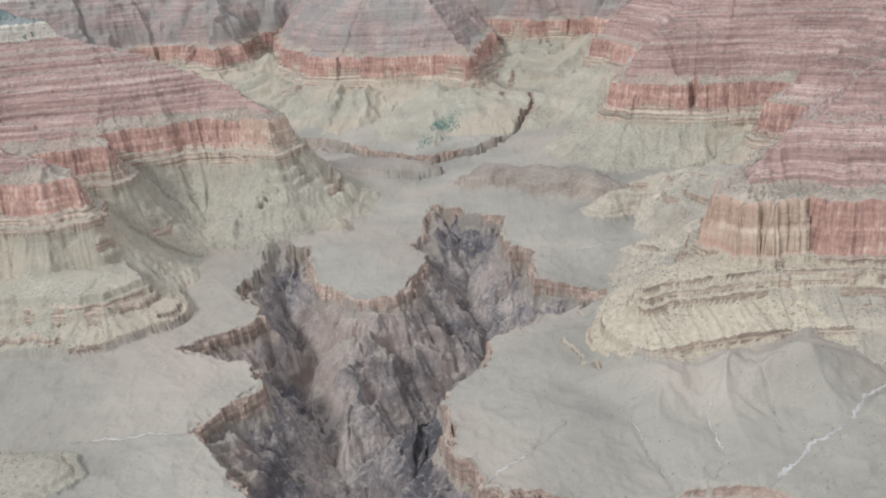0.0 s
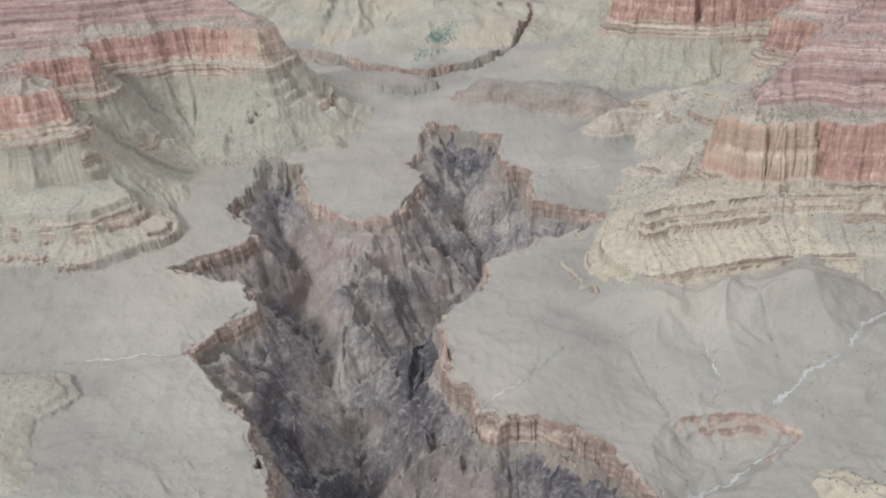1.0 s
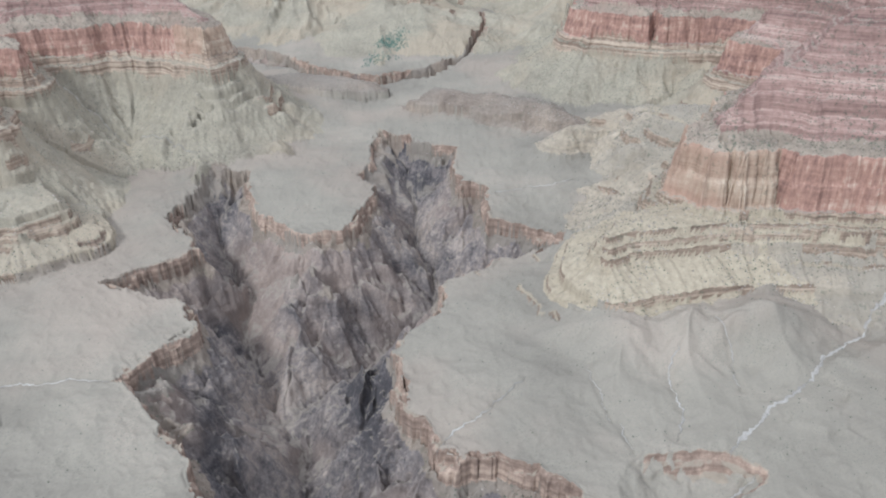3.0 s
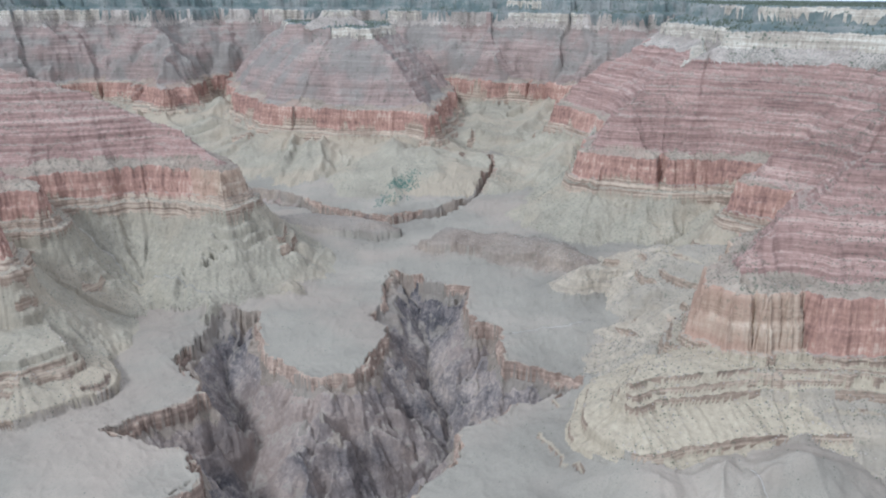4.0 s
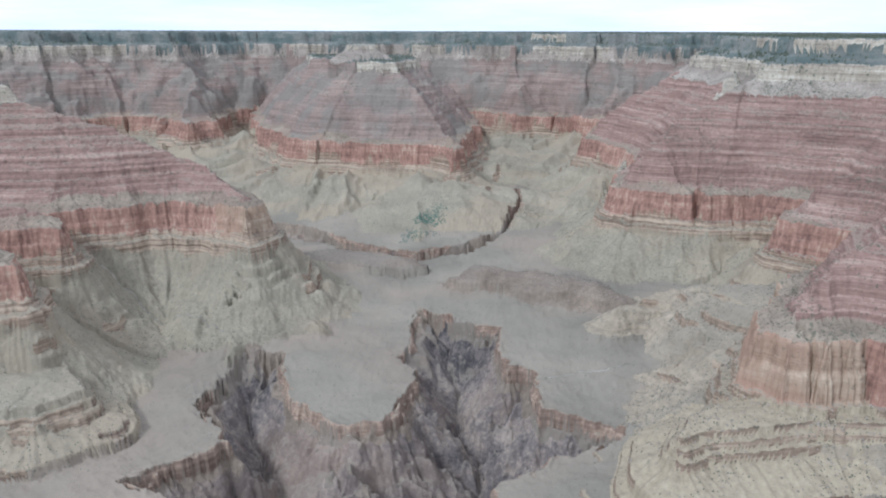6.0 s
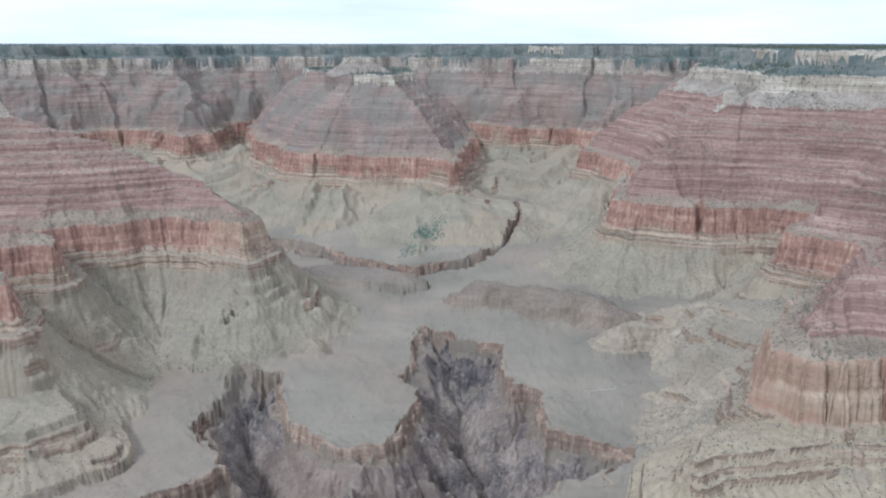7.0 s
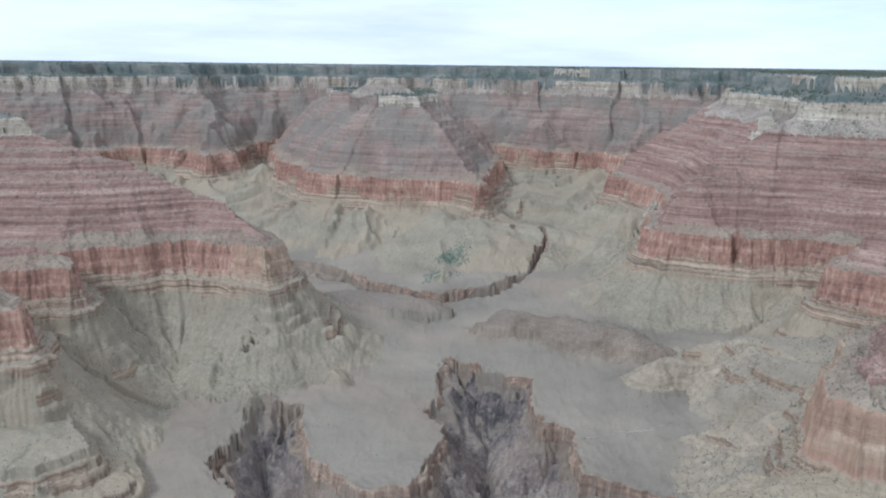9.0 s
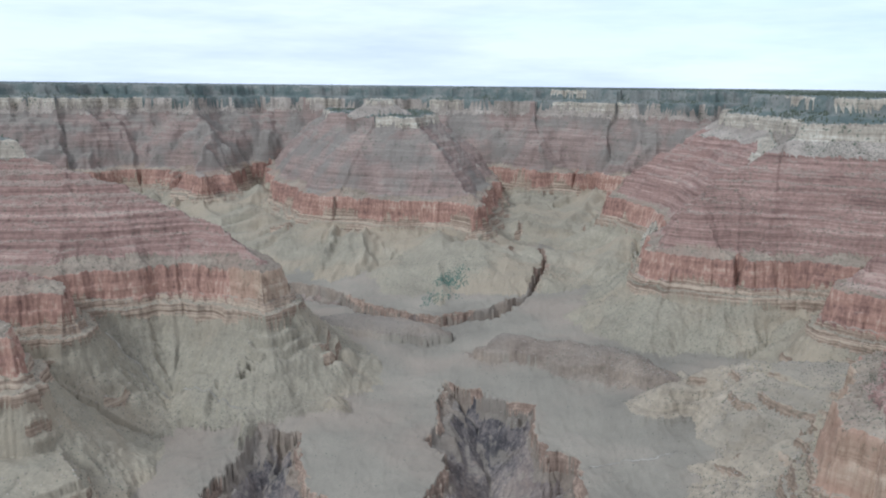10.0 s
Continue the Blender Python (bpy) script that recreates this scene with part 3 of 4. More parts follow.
def terrain(x, y):
    """Height over the plan, the form that each place belongs to (-1: the plateau, -2: the gorge) and its bed."""
    wx = x + 0.045 * fbm(x * 3.1, y * 3.1, 3, 4)
    wy = y + 0.045 * fbm(x * 3.1, y * 3.1, 9, 4)
    swell = fbm(x * 2.3, y * 2.3, 21, 5)
    z = -1.01 + 0.022 * swell + 0.009 * ridges(wx * 6, wy * 6, 25, 4) + 0.0025 * ridges(wx * 24, wy * 24, 27, 3)
    z = z - 0.02 * smooth(0.2, 0.7, x) * smooth(1.4, 0.9, y)
    east = smooth(0.60, 0.95, x) * smooth(1.40, 1.15, y)
    z = z + east * (0.07 * smooth(0.6, 1.5, x) + 0.02 * fbm(x * 2.2, y * 4.5, 165, 3))
    n = z / 0.011
    z = z + 0.75 * east * 0.011 * (smooth(0.62, 0.92, n - np.floor(n)) - (n - np.floor(n)))
    form = np.full(x.shape, -1)
    bed = np.full(x.shape, PLATEAU)
    for k, (_, pts, (profile, limits), top, rough) in enumerate(FORMS):
        xs, ys = zip(*pts)
        near = np.nonzero((x > min(xs) - 0.9) & (x < max(xs) + 0.9) & (y > min(ys) - 0.9) & (y < max(ys) + 0.9))[0]
        if not len(near):
            continue
        px, py = x[near] + rough * (wx[near] - x[near]), y[near] + rough * (wy[near] - y[near])
        if rough > 1.5:
            px, py = px + 0.20 * fbm(px * 1.3, py * 1.3, 33, 3), py + 0.20 * fbm(px * 1.3, py * 1.3, 35, 3)
        d, nx, ny, ux, uy = outline_distance(px, py, pts)
        side = np.sign(-d)
        qx, qy = nx + 0.12 * ux * side, ny + 0.12 * uy * side
        small = limits[0] > 1
        fold = ridges(qx * 2.6, qy * 2.6, 40 + k, 2) - 0.6
        flute = 0.085 * rough * fold + 0.020 * (ridges(qx * 8, qy * 8, 41 + k, 3) - 0.5) * (1 - 0.7 * smooth(0.02, 0.2, d)) + (0.014 if k == 1 else 0.009 if k == 0 else 0.004) * (ridges(qx * 23, qy * 23, 43 + k, 2) - 0.5) * smooth(0.05, 0.0, d) + 0.006 * fbm(px * 22, py * 22, 47 + k, 3) + 0.004 * (ridges(qx * 50, qy * 50, 45 + k, 2) - 0.5) * smooth(0.03, 0.0, d) * smooth(-0.06, -0.03, d)
        if small:
            d = d + (0.009 if k == 5 else 0.028 if k in (7, 8) else 0.05) * fbm(px * 5, py * 5, 51 + k, 5)
        if k == 5:
            d = d - 0.05 * smooth(0.47, 0.36, px)
        d = d + flute * (0.2 if small else 1.0) + 0.07 * rough * fbm(px * 3.5, py * 3.5, 53 + k, 4) * smooth(0.02, 0.2, d) * 0.6
        h = np.interp(d, *zip(*profile))
        wobble = 0.25 * fbm(px * 2.5, py * 2.5, 61, 2)
        for step, share in ((0.052, 0.35 if k in (3, 4) else 0.6), (0.0175, 0.65), (0.0068, 0.55)):
            # beds of uneven thickness and hardness
            n = np.maximum(0, (h - limits[0] - 0.02) / step + 0.45 * np.sin(h * 1.9 / step + k) + wobble * smooth(0.05, 0.15, d))
            part = n - np.floor(n)
            hard = share * (0.75 + 0.45 * np.sin(np.floor(n) * 2.4 + k))
            stair = step * (0.18 * part + 0.82 * smooth(0.70, 0.95, part) - part)
            h = np.where((d > 0.03) & (h < limits[min(3, len(limits) - 1)]), h + np.minimum(hard, 0.9) * stair * 0.85, h)
        h0 = h.copy()
        if not small:
            tx, ty = qx + 0.10 * (px - x[near]) + 0.02 * fbm(px * 6, py * 6, 69, 3), qy + 0.02 * fbm(px * 6, py * 6, 70, 3)
            spur = ridges(tx * 2.4 + 0.4 * d, ty * 2.4, 71 + k, 3) - 0.5
            rill = ridges(tx * 17 + d, ty * 17, 75 + k, 3) - 0.5
            slope = smooth(-0.07, -0.22, d) * smooth(profile[0][0] * 1.05, profile[0][0] * 0.45, d)
            outcrop = smooth(*((0.12, 0.26) if k == 0 else (-0.02, 0.12)), fbm(px * 3.2, py * 3.2, 141, 3)) * smooth(limits[2], limits[2] - 0.01, h) * smooth(-0.97, -0.94, h)
            n = (h + 0.01 * fbm(px * 4, py * 4, 143, 2)) / 0.042
            part = n - np.floor(n)
            h = h + 0.7 * outcrop * 0.042 * (smooth(0.70, 0.92, part) - part)
            riser = (outcrop > 0.4) & (part > 0.68) & (part < 0.94)
            h = h + ((0.20 if k in (3, 4) else 0.12) * spur + 0.004 * rill) * slope + 0.018 * (ridges(px * 5, py * 5, 77, 4) - 0.5) * slope
        else:
            h = h + 0.012 * (ridges(qx * 16, qy * 16, 79 + k, 3) - 0.5) * smooth(-0.012, -0.05, d)
            step = 0.013 if k == 8 else 0.026
            n = (h + 0.012 * fbm(px * 4, py * 4, 145 + k, 3)) / step
            part = n - np.floor(n)
            outcrop = smooth(*((0.02, 0.16) if k in (7, 8) else (-0.08, 0.06)), fbm(px * 6, py * 6, 147 + k, 3)) * (smooth(-0.19, -0.20, d) if k == 5 else 1.0) * (k < 9)
            h = h + (0.45 if k in (7, 8) else 0.8) * outcrop * step * (smooth(0.66, 0.90, part) - part)
            riser = (outcrop > (0.75 if k in (7, 8) else 0.4)) & (part > 0.64) & (part < 0.92)
        h = h + (0.3 if small else 1.0) * (0.007 * (ridges(px * 30, py * 30, 81, 3) - 0.5) + 0.004 * fbm(px * 60, py * 60, 83, 2))
        h = np.minimum(h, top + 0.01 * fbm(px * 9, py * 9, 85, 3))
        won = h > z[near]
        z[near[won]] = h[won]
        if small:
            won &= (d > (-0.19 if k == 5 else -0.15 if k in (6, 7) else -0.12)) | (riser & (d > -0.30))
            if k == 5:
                won &= (x[near] + 0.16 * fbm(px * 4, py * 4, 149, 3) < 0.93) | (d > -0.03)
        at = near[won]
        form[at] = k
        edge = h0[won] + (0.006 * fbm(px[won] * 12, py[won] * 12, 87, 2) + 0.030 * fbm(px[won] * 3.5, py[won] * 3.5, 89, 4)) * np.where(h0[won] > -0.34, 0.25, 0.4 if k == 1 else 1.0)
        if small:
            steep = np.zeros(len(at), bool)
            for (d0, z0), (d1, z1) in zip(profile, profile[1:]):
                if (z1 - z0) / (d1 - d0) > 1.2:
                    steep |= (d[won] > d0) & (d[won] < d1)
            bed[at] = np.where(steep | riser[won], FOOT_LEDGE, APRON)
            if k == 11:
                bed[at] = np.where(d[won] < -0.005, PALE_TALUS, PALE_CLIFF)
        else:
            b = np.full(len(at), APRON)
            for limit, j in ((limits[2], FOOT_LEDGE), (limits[1], RED_CLIFF), (limits[0], TERRACE), (limits[3], PALE_TALUS), (limits[4], PALE_CLIFF), (limits[5], FOREST), (limits[6], PALE_CLIFF), (limits[7], FOREST)):
                b = np.where(edge > limit, j, b)
            if k == 4:
                b = np.where((b == PALE_CLIFF) & (fbm(px[won] * 3.5, py[won] * 3.5, 161, 4) > 0.12), FOREST, b)
            b = np.where((b == APRON) & riser[won], FOOT_LEDGE, b)
            b = np.where((b == TERRACE) & (edge < limits[0] + 0.018 + 0.02 * fbm(px[won] * 3, py[won] * 3, 157, 2)), SCREE, b)
            b = np.where((b == RED_CLIFF) & (d[won] > 0.004), SCREE, np.where(((b == TERRACE) | (b == SCREE)) & (d[won] < 0.002), RED_CLIFF, b))
            lean = 0.03 * fbm(px[won] * 6, py[won] * 6, 151, 2)
            tan = (x[at] + lean < 0.935) if k == 1 else (x[at] + lean > -0.86) if k == 0 else np.zeros(len(at), bool)
            bed[at] = np.where((b == RED_CLIFF) & tan, TAN_CLIFF, b)
    for k, layer, fall, ax, ay, az, bx, by, bz in SPURS:
        near = np.nonzero((x > min(ax, bx) - 0.5) & (x < max(ax, bx) + 0.5) & (y > min(ay, by) - 0.5) & (y < max(ay, by) + 0.5))[0]
        if not len(near):
            continue
        px, py = wx[near], wy[near]
        ex, ey = bx - ax, by - ay
        t = np.clip(((px - ax) * ex + (py - ay) * ey) / (ex * ex + ey * ey), 0, 1)
        away = np.hypot(px - ax - t * ex, py - ay - t * ey)
        h = az + t * (bz - az) - fall * away * (1 + 0.5 * fbm(px * 6, py * 6, 131, 3)) + 0.012 * fbm(px * 9, py * 9, 133, 4)
        ledge = np.zeros(len(near), bool)
        if k == 6:
            n = (h + 0.012 * fbm(px * 5, py * 5, 135, 2)) / 0.034
            part = n - np.floor(n)
            mask = smooth(-0.15, 0.1, fbm(px * 7, py * 7, 137, 2))
            h = h + 0.75 * mask * 0.034 * (smooth(0.62, 0.9, part) - part)
            ledge = (mask > 0.4) & (part > 0.62) & (part < 0.92)
        blend = np.maximum(0, 0.03 - np.abs(h - z[near])) ** 2 / 0.12
        gain = h > z[near]
        free = gain & (bed[near] != RED_CLIFF) & ((z[near] < -0.77) | ((layer == PALE_CLIFF) & (away < 0.13)))
        soft = (bed[near] == PLATEAU) | (bed[near] == APRON) | free
        z[near] = np.where(soft, np.where(free, h, z[near]) + blend, z[near])
        form[near[free]] = k
        bed[near[free]] = np.where(ledge[free], FOOT_LEDGE, layer)
    low = np.nonzero((z < -0.85) & (np.hypot(x, y) < 3.2))[0]
    z[low] -= 0.004 * np.exp(-(wash_distance(x[low], y[low]) / 0.008) ** 2)
    near = np.nonzero((x > 0.2) & (x < 0.8) & (y > 0.5) & (y < 1.1))[0]
    if len(near):
        px, py = x[near] + 0.4 * (wx[near] - x[near]), y[near] + 0.4 * (wy[near] - y[near])
        d = outline_distance(px, py, HOLLOW)[0] + 0.02 * (ridges(px * 9, py * 9, 151, 3) - 0.6) + 0.006 * fbm(px * 30, py * 30, 153, 3)
        steps = np.interp(d, [0, 0.004, 0.022, 0.026, 0.07, 0.14], [0, 0.012, 0.018, 0.028, 0.040, 0.046])
        far_side = smooth(0.82, 0.90, py + 0.05 * fbm(px * 8, py * 8, 159, 3)) * smooth(0.41, 0.48, px + 0.03 * fbm(px * 11, py * 11, 163, 3))
        z[near] -= far_side * steps + (1 - far_side) * np.interp(d, [0, 0.06, 0.14], [0, 0.030, 0.046])
        brown = near[(d > -0.002) & (d < 0.024 + 0.05 * fbm(px * 12, py * 12, 155, 3)) & (far_side > 0.5)]
        form[brown], bed[brown] = -2, RIM_CLIFF
    for pts in (GORGE + GORGE_WEST, RIVER):
        xs, ys = zip(*pts)
        near = np.nonzero((x > min(xs) - 0.1) & (x < max(xs) + 0.1) & (y > min(ys) - 0.1) & (y < max(ys) + 0.1))[0]
        if not len(near):
            continue
        px, py = x[near] + 0.30 * (wx[near] - x[near]), y[near] + 0.30 * (wy[near] - y[near])
        d, nx, ny, ux, uy = outline_distance(px, py, pts)
        gx, gy = nx + 0.05 * ux, ny + 0.05 * uy
        d = d + 0.024 * (ridges(gx * 8, gy * 8, 91, 2) - 0.6) + 0.008 * fbm(px * 30, py * 30, 93, 3) + 0.010 * (ridges(px * 24, py * 24, 97, 2) - 0.5) + 0.006 * fbm(px * 75, py * 75, 98, 2)
        cx, cy = px + 0.04 * fbm(px * 5, py * 5, 101, 3), py + 0.04 * fbm(px * 5, py * 5, 103, 3)
        creek, qx, qy, run = creek_surface(cx, cy)
        spur = ridges(qx * 7, qy * 7, 95, 3) - 0.5
        rough_wall = ridges(cx * 4.6, cy * 4.6, 99, 3) - 0.5
        creek = creek + (0.04 * spur + 0.15 * rough_wall) * smooth(0.005, 0.14, run) + 0.009 * (ridges(px * 30, py * 30, 105, 4) - 0.5) + 0.010 * fbm(px * 14, py * 14, 106, 3)
        rim = -1.0 - np.interp(d, [0, 0.004, 0.012, 0.016, 0.5], [0, 0.026, 0.030, 0.046, 0.046 + 0.20])
        rim = rim + 0.028 * (1 - smooth(-0.2, 0.35, fbm(px * 9, py * 9, 109, 3))) * smooth(0, 0.004, d)
        rim = rim + 0.03 * (ridges(gx * 10, gy * 10, 107, 4) - 0.5) * smooth(0.016, 0.05, d)
        rim = rim + (z[near] + 1.0) * smooth(0.10, 0.0, d)
        h = np.maximum(np.minimum(rim, creek), -1.046 - (1.4 + 0.9 * rough_wall + 0.2 * spur) * np.maximum(0, d - 0.012) + 0.022 * (ridges(cx * 13, cy * 13, 111, 3) - 0.5) * smooth(0.012, 0.05, d))
        h = np.where(d < 0.014, rim, h)
        won = (d > 0) & (h < z[near])
        at = near[won]
        z[at] = h[won]
        form[at] = -2
        bed[at] = np.where(d[won] < 0.0165, RIM_CLIFF, np.where((creek[won] < rim[won] - 0.01) & (d[won] > 0.03 + 0.03 * spur[won]), SCHIST, SCREE))
    return z, form, bed


def gullies(x, y, gx, gy, seed):
    """Furrows that run down the slope (gx, gy): height -1 to 1 and its slopes, in cells of size 1."""
    size = np.sqrt(gx * gx + gy * gy) + 1e-6
    ax, ay = -gy / size * 5.2, gx / size * 5.2
    xi, yi = np.floor(x), np.floor(y)
    fx, fy = x - xi, y - yi
    hx = xi.astype(np.int32).astype(np.uint32) * np.uint32(374761393) + np.uint32((seed * 1442695041) & 0xFFFFFFFF)
    hy = yi.astype(np.int32).astype(np.uint32) * np.uint32(668265263)
    high, dx, dy, total = 0, 0, 0, 1e-6
    for i in (-1, 0, 1):
        for j in (-1, 0, 1):
            h = hx + np.uint32((374761393 * i) & 0xFFFFFFFF) + hy + np.uint32((668265263 * j) & 0xFFFFFFFF)
            h = (h ^ (h >> np.uint32(13))) * np.uint32(1274126177)
            h = h ^ (h >> np.uint32(16))
            px = fx - i - (h & np.uint32(255)) * np.float32(1 / 256)
            py = fy - j - ((h >> np.uint32(8)) & np.uint32(255)) * np.float32(1 / 256)
            w = np.maximum(0, 1 - (px * px + py * py) / 1.0) ** 2
            phase = px * ax + py * ay
            c, sn = np.cos(phase), np.sin(phase)
            high, dx, dy, total = high + w * c, dx - w * sn * ax, dy - w * sn * ay, total + w
    return high / total, dx / total, dy / total


WEAR = np.array([0.06, 0.04, 0.10, 0.09, 0.12, 0.24, 0.14, 0.10, 0.4, 0.45, 0.12, 0.28], np.float32)


def erode(x, y, z, bed, form):
    """Cut gullies down the slopes of a fan of ground."""
    (x_row, x_col), (y_row, y_col), (z_row, z_col) = np.gradient(x), np.gradient(y), np.gradient(z)
    cell = x_row * y_col - x_col * y_row
    cell = np.where(np.abs(cell) < 1e-12, 1e-12, cell)
    gx, gy = (z_row * y_col - z_col * y_row) / cell, (x_row * z_col - x_col * z_row) / cell
    for g in (gx, gy):
        np.clip(g, -1.6, 1.6, out=g)
        for _ in range(24):
            g[1:-1] = (g[:-2] + 2 * g[1:-1] + g[2:]) / 4
            g[:, 1:-1] = (g[:, :-2] + 2 * g[:, 1:-1] + g[:, 2:]) / 4
    gx, gy = gx.astype(np.float32), gy.astype(np.float32)
    x32, y32 = x.astype(np.float32), y.astype(np.float32)
    wear = WEAR[bed.reshape(z.shape)] * np.where(form.reshape(z.shape) == 5, 0.5, np.where((form.reshape(z.shape) == 7) | (form.reshape(z.shape) == 8), 0.3, np.where(form.reshape(z.shape) > 5, 0.8, 1.0))).astype(np.float32)
    ceiling = np.where((bed.reshape(z.shape) >= SCREE) & (bed.reshape(z.shape) <= SCHIST), np.maximum(z, -1.045), 9.0)
    steep = smooth(0.04, 0.40, np.hypot(gx, gy)).astype(np.float32)
    for k, (scale, depth) in enumerate(((4.0, 0.030), (9.0, 0.018), (20.0, 0.010), (44.0, 0.0055), (92.0, 0.0026))):
        h, dx, dy = gullies(x32 * scale, y32 * scale, gx, gy, 401 + k)
        amount = depth * steep * wear
        z = z + amount * h
        gx, gy = gx + 0.35 * amount * scale * dx, gy + 0.35 * amount * scale * dy
    return np.minimum(z, ceiling)


def sheet(azimuth, radius, worn=False):
    """Corners of a fan of ground about the viewpoint."""
    x, y = np.sin(azimuth) * radius, np.cos(azimuth) * radius
    z, form, bed = terrain(x.ravel(), y.ravel())
    if worn:
        z = erode(x, y, z.reshape(x.shape), bed, form).ravel()
    co = np.stack([x.ravel() * U, y.ravel() * U, (z + 1) * U], 1)
    return co, form, bed


LABELS = {
    "west_butte": ("layered red rock butte over pale shale slopes", "butte"),
    "east_ridge": ("banded ridge ending in a tall orange cliff", "ridge"),
    "east_butte": ("broad terraced red butte with a cream cap", "butte"),
    "temple_butte": ("stepped red rock temple with a pale summit cliff", "butte"),
    "north_rim": ("distant forested canyon rim with pale cliffs", "canyon rim"),
    "east_bench": ("yellow shale bench with a tan ledge below the cliff", "hill"),
    "tan_hills": ("low tan badland hills on the grey plateau", "hill"),
    "west_bench": ("sloping tan ledges below the red cliff", "hill"),
    "near_hill": ("small layered tan hill on the sage plateau", "hill"),
    "river_hill": ("low brown escarpment beside the river gorge", "hill"),
    "river_bluff": ("low mauve brown bluff beside the river gorge", "hill"),
    "yellow_knoll": ("low yellow knoll with thin brown ledges", "hill"),
    "temple_summit": ("small pale knob on the flat temple top", "summit"),
}


def mesh_from(name, co, quads, material, parent=None):
    used, index = np.unique(quads, return_inverse=True)
    me = bpy.data.meshes.new(name)
    me.vertices.add(len(used))
    me.vertices.foreach_set("co", co[used].astype(np.float32).ravel())
    me.loops.add(quads.size)
    me.loops.foreach_set("vertex_index", index.astype(np.int32).ravel())
    me.polygons.add(len(quads))
    me.polygons.foreach_set("loop_start", np.arange(0, quads.size, 4, dtype=np.int32))
    me.update(calc_edges=True)
    me.materials.append(material)
    ob = new(name, me)
    ob.parent = parent
    return ob


def quads_of(rows, cols, start=0):
    i = np.arange(rows - 1)[:, None] * cols + np.arange(cols - 1)[None, :] + start
    i = i.ravel()
    return np.stack([i, i + cols, i + cols + 1, i + 1], 1)


ROWS, COLS = 1060, 1140
NEAREST, FARTHEST = 0.5, 9.55


def half_angle(r):
    return np.radians(39 + 11 * smooth(2.8, 1.0, r))


def blur(a, width, axis):
    """Running mean along an axis."""
    a = np.moveaxis(a, axis, 0)
    padded = np.concatenate([np.repeat(a[:1], width, 0), a, np.repeat(a[-1:], width, 0)])
    total = np.cumsum(np.concatenate([np.zeros_like(padded[:1]), padded]), 0)
    return np.moveaxis((total[2 * width + 1:] - total[:-2 * width - 1]) / (2 * width + 1), 0, axis)


# rows crowd together on cliffs and ledges and spread out over level ground
ray = np.exp(np.linspace(math.log(NEAREST), math.log(FARTHEST), 1500))[:, None]
across = np.linspace(-1, 1, 231)[None, :]
rough_z = terrain((np.sin(half_angle(ray) * across) * ray).ravel(), (np.cos(half_angle(ray) * across) * ray).ravel())[0].reshape(1500, 231)
spend = np.abs(np.diff(rough_z, axis=0)) / ray[1:] ** 0.8 + (0.05 - 0.5 * np.minimum(0, rough_z[1:]) / ray[1:]) * np.diff(np.log(ray), axis=0)
spend = blur(blur(blur(spend, 2, 0), 7, 1), 7, 1)
spend = np.concatenate([np.zeros((1, 231)), np.cumsum(spend, 0)])
spend = spend / spend[-1:]
radius = np.stack([np.interp(np.linspace(0, 1, ROWS), spend[:, j], ray[:, 0]) for j in range(231)], 1)
at = np.linspace(0, 230, COLS)
lower = np.minimum(at.astype(int), 229)
radius = radius[:, lower] * (1 - at + lower) + radius[:, lower + 1] * (at - lower)
azimuth = half_angle(radius) * np.linspace(-1, 1, COLS)[None, :]
co, form, bed = sheet(azimuth, radius, True)
quads = quads_of(ROWS, COLS)
# the rest of the country, coarse
back_radius = np.exp(np.linspace(math.log(0.001), math.log(FARTHEST), 130))[:, None]
turn = np.linspace(0, 1, 200)[None, :]
left = half_angle(back_radius)
back_azimuth = left * 0.985 + turn * (2 * np.pi - 2 * left * 0.985)
co2, form2, bed2 = sheet(back_azimuth, np.broadcast_to(back_radius, back_azimuth.shape))
q2 = quads_of(130, 200, len(co))
front_radius = np.linspace(0.001, NEAREST * 1.004, 40)[:, None]
front_azimuth = np.radians(51) * np.linspace(-1, 1, 60)[None, :] + 0 * front_radius
co3, form3, bed3 = sheet(front_azimuth, np.broadcast_to(front_radius, front_azimuth.shape))
q3 = quads_of(40, 60, len(co) + len(co2))
co = np.concatenate([co, co2, co3])
form = np.concatenate([form, form2, form3])
bed = np.concatenate([bed, bed2, bed3])
quads = np.concatenate([quads, q2, q3])

q_form = form[quads[:, 0]]
q_bed = bed[quads[:, 0]]


def pieces(code):
    """Numbers of the joined patches of equal code in the fine fan, found by runs along its rows."""
    grid = code.reshape(ROWS - 1, COLS - 1)
    new_run = np.ones(grid.shape, bool)
    new_run[:, 1:] = grid[:, 1:] != grid[:, :-1]
    run = np.cumsum(new_run.ravel()).reshape(grid.shape) - 1
    touch = grid[1:] == grid[:-1]
    pairs = np.unique(np.stack([run[:-1][touch], run[1:][touch]], 1), axis=0)
    root = np.arange(run.max() + 1)
    while True:
        low = np.minimum(root[pairs[:, 0]], root[pairs[:, 1]])
        before = root.copy()
        np.minimum.at(root, pairs[:, 0], low)
        np.minimum.at(root, pairs[:, 1], low)
        root = root[root]
        if (root == before).all():
            return root[run].ravel()


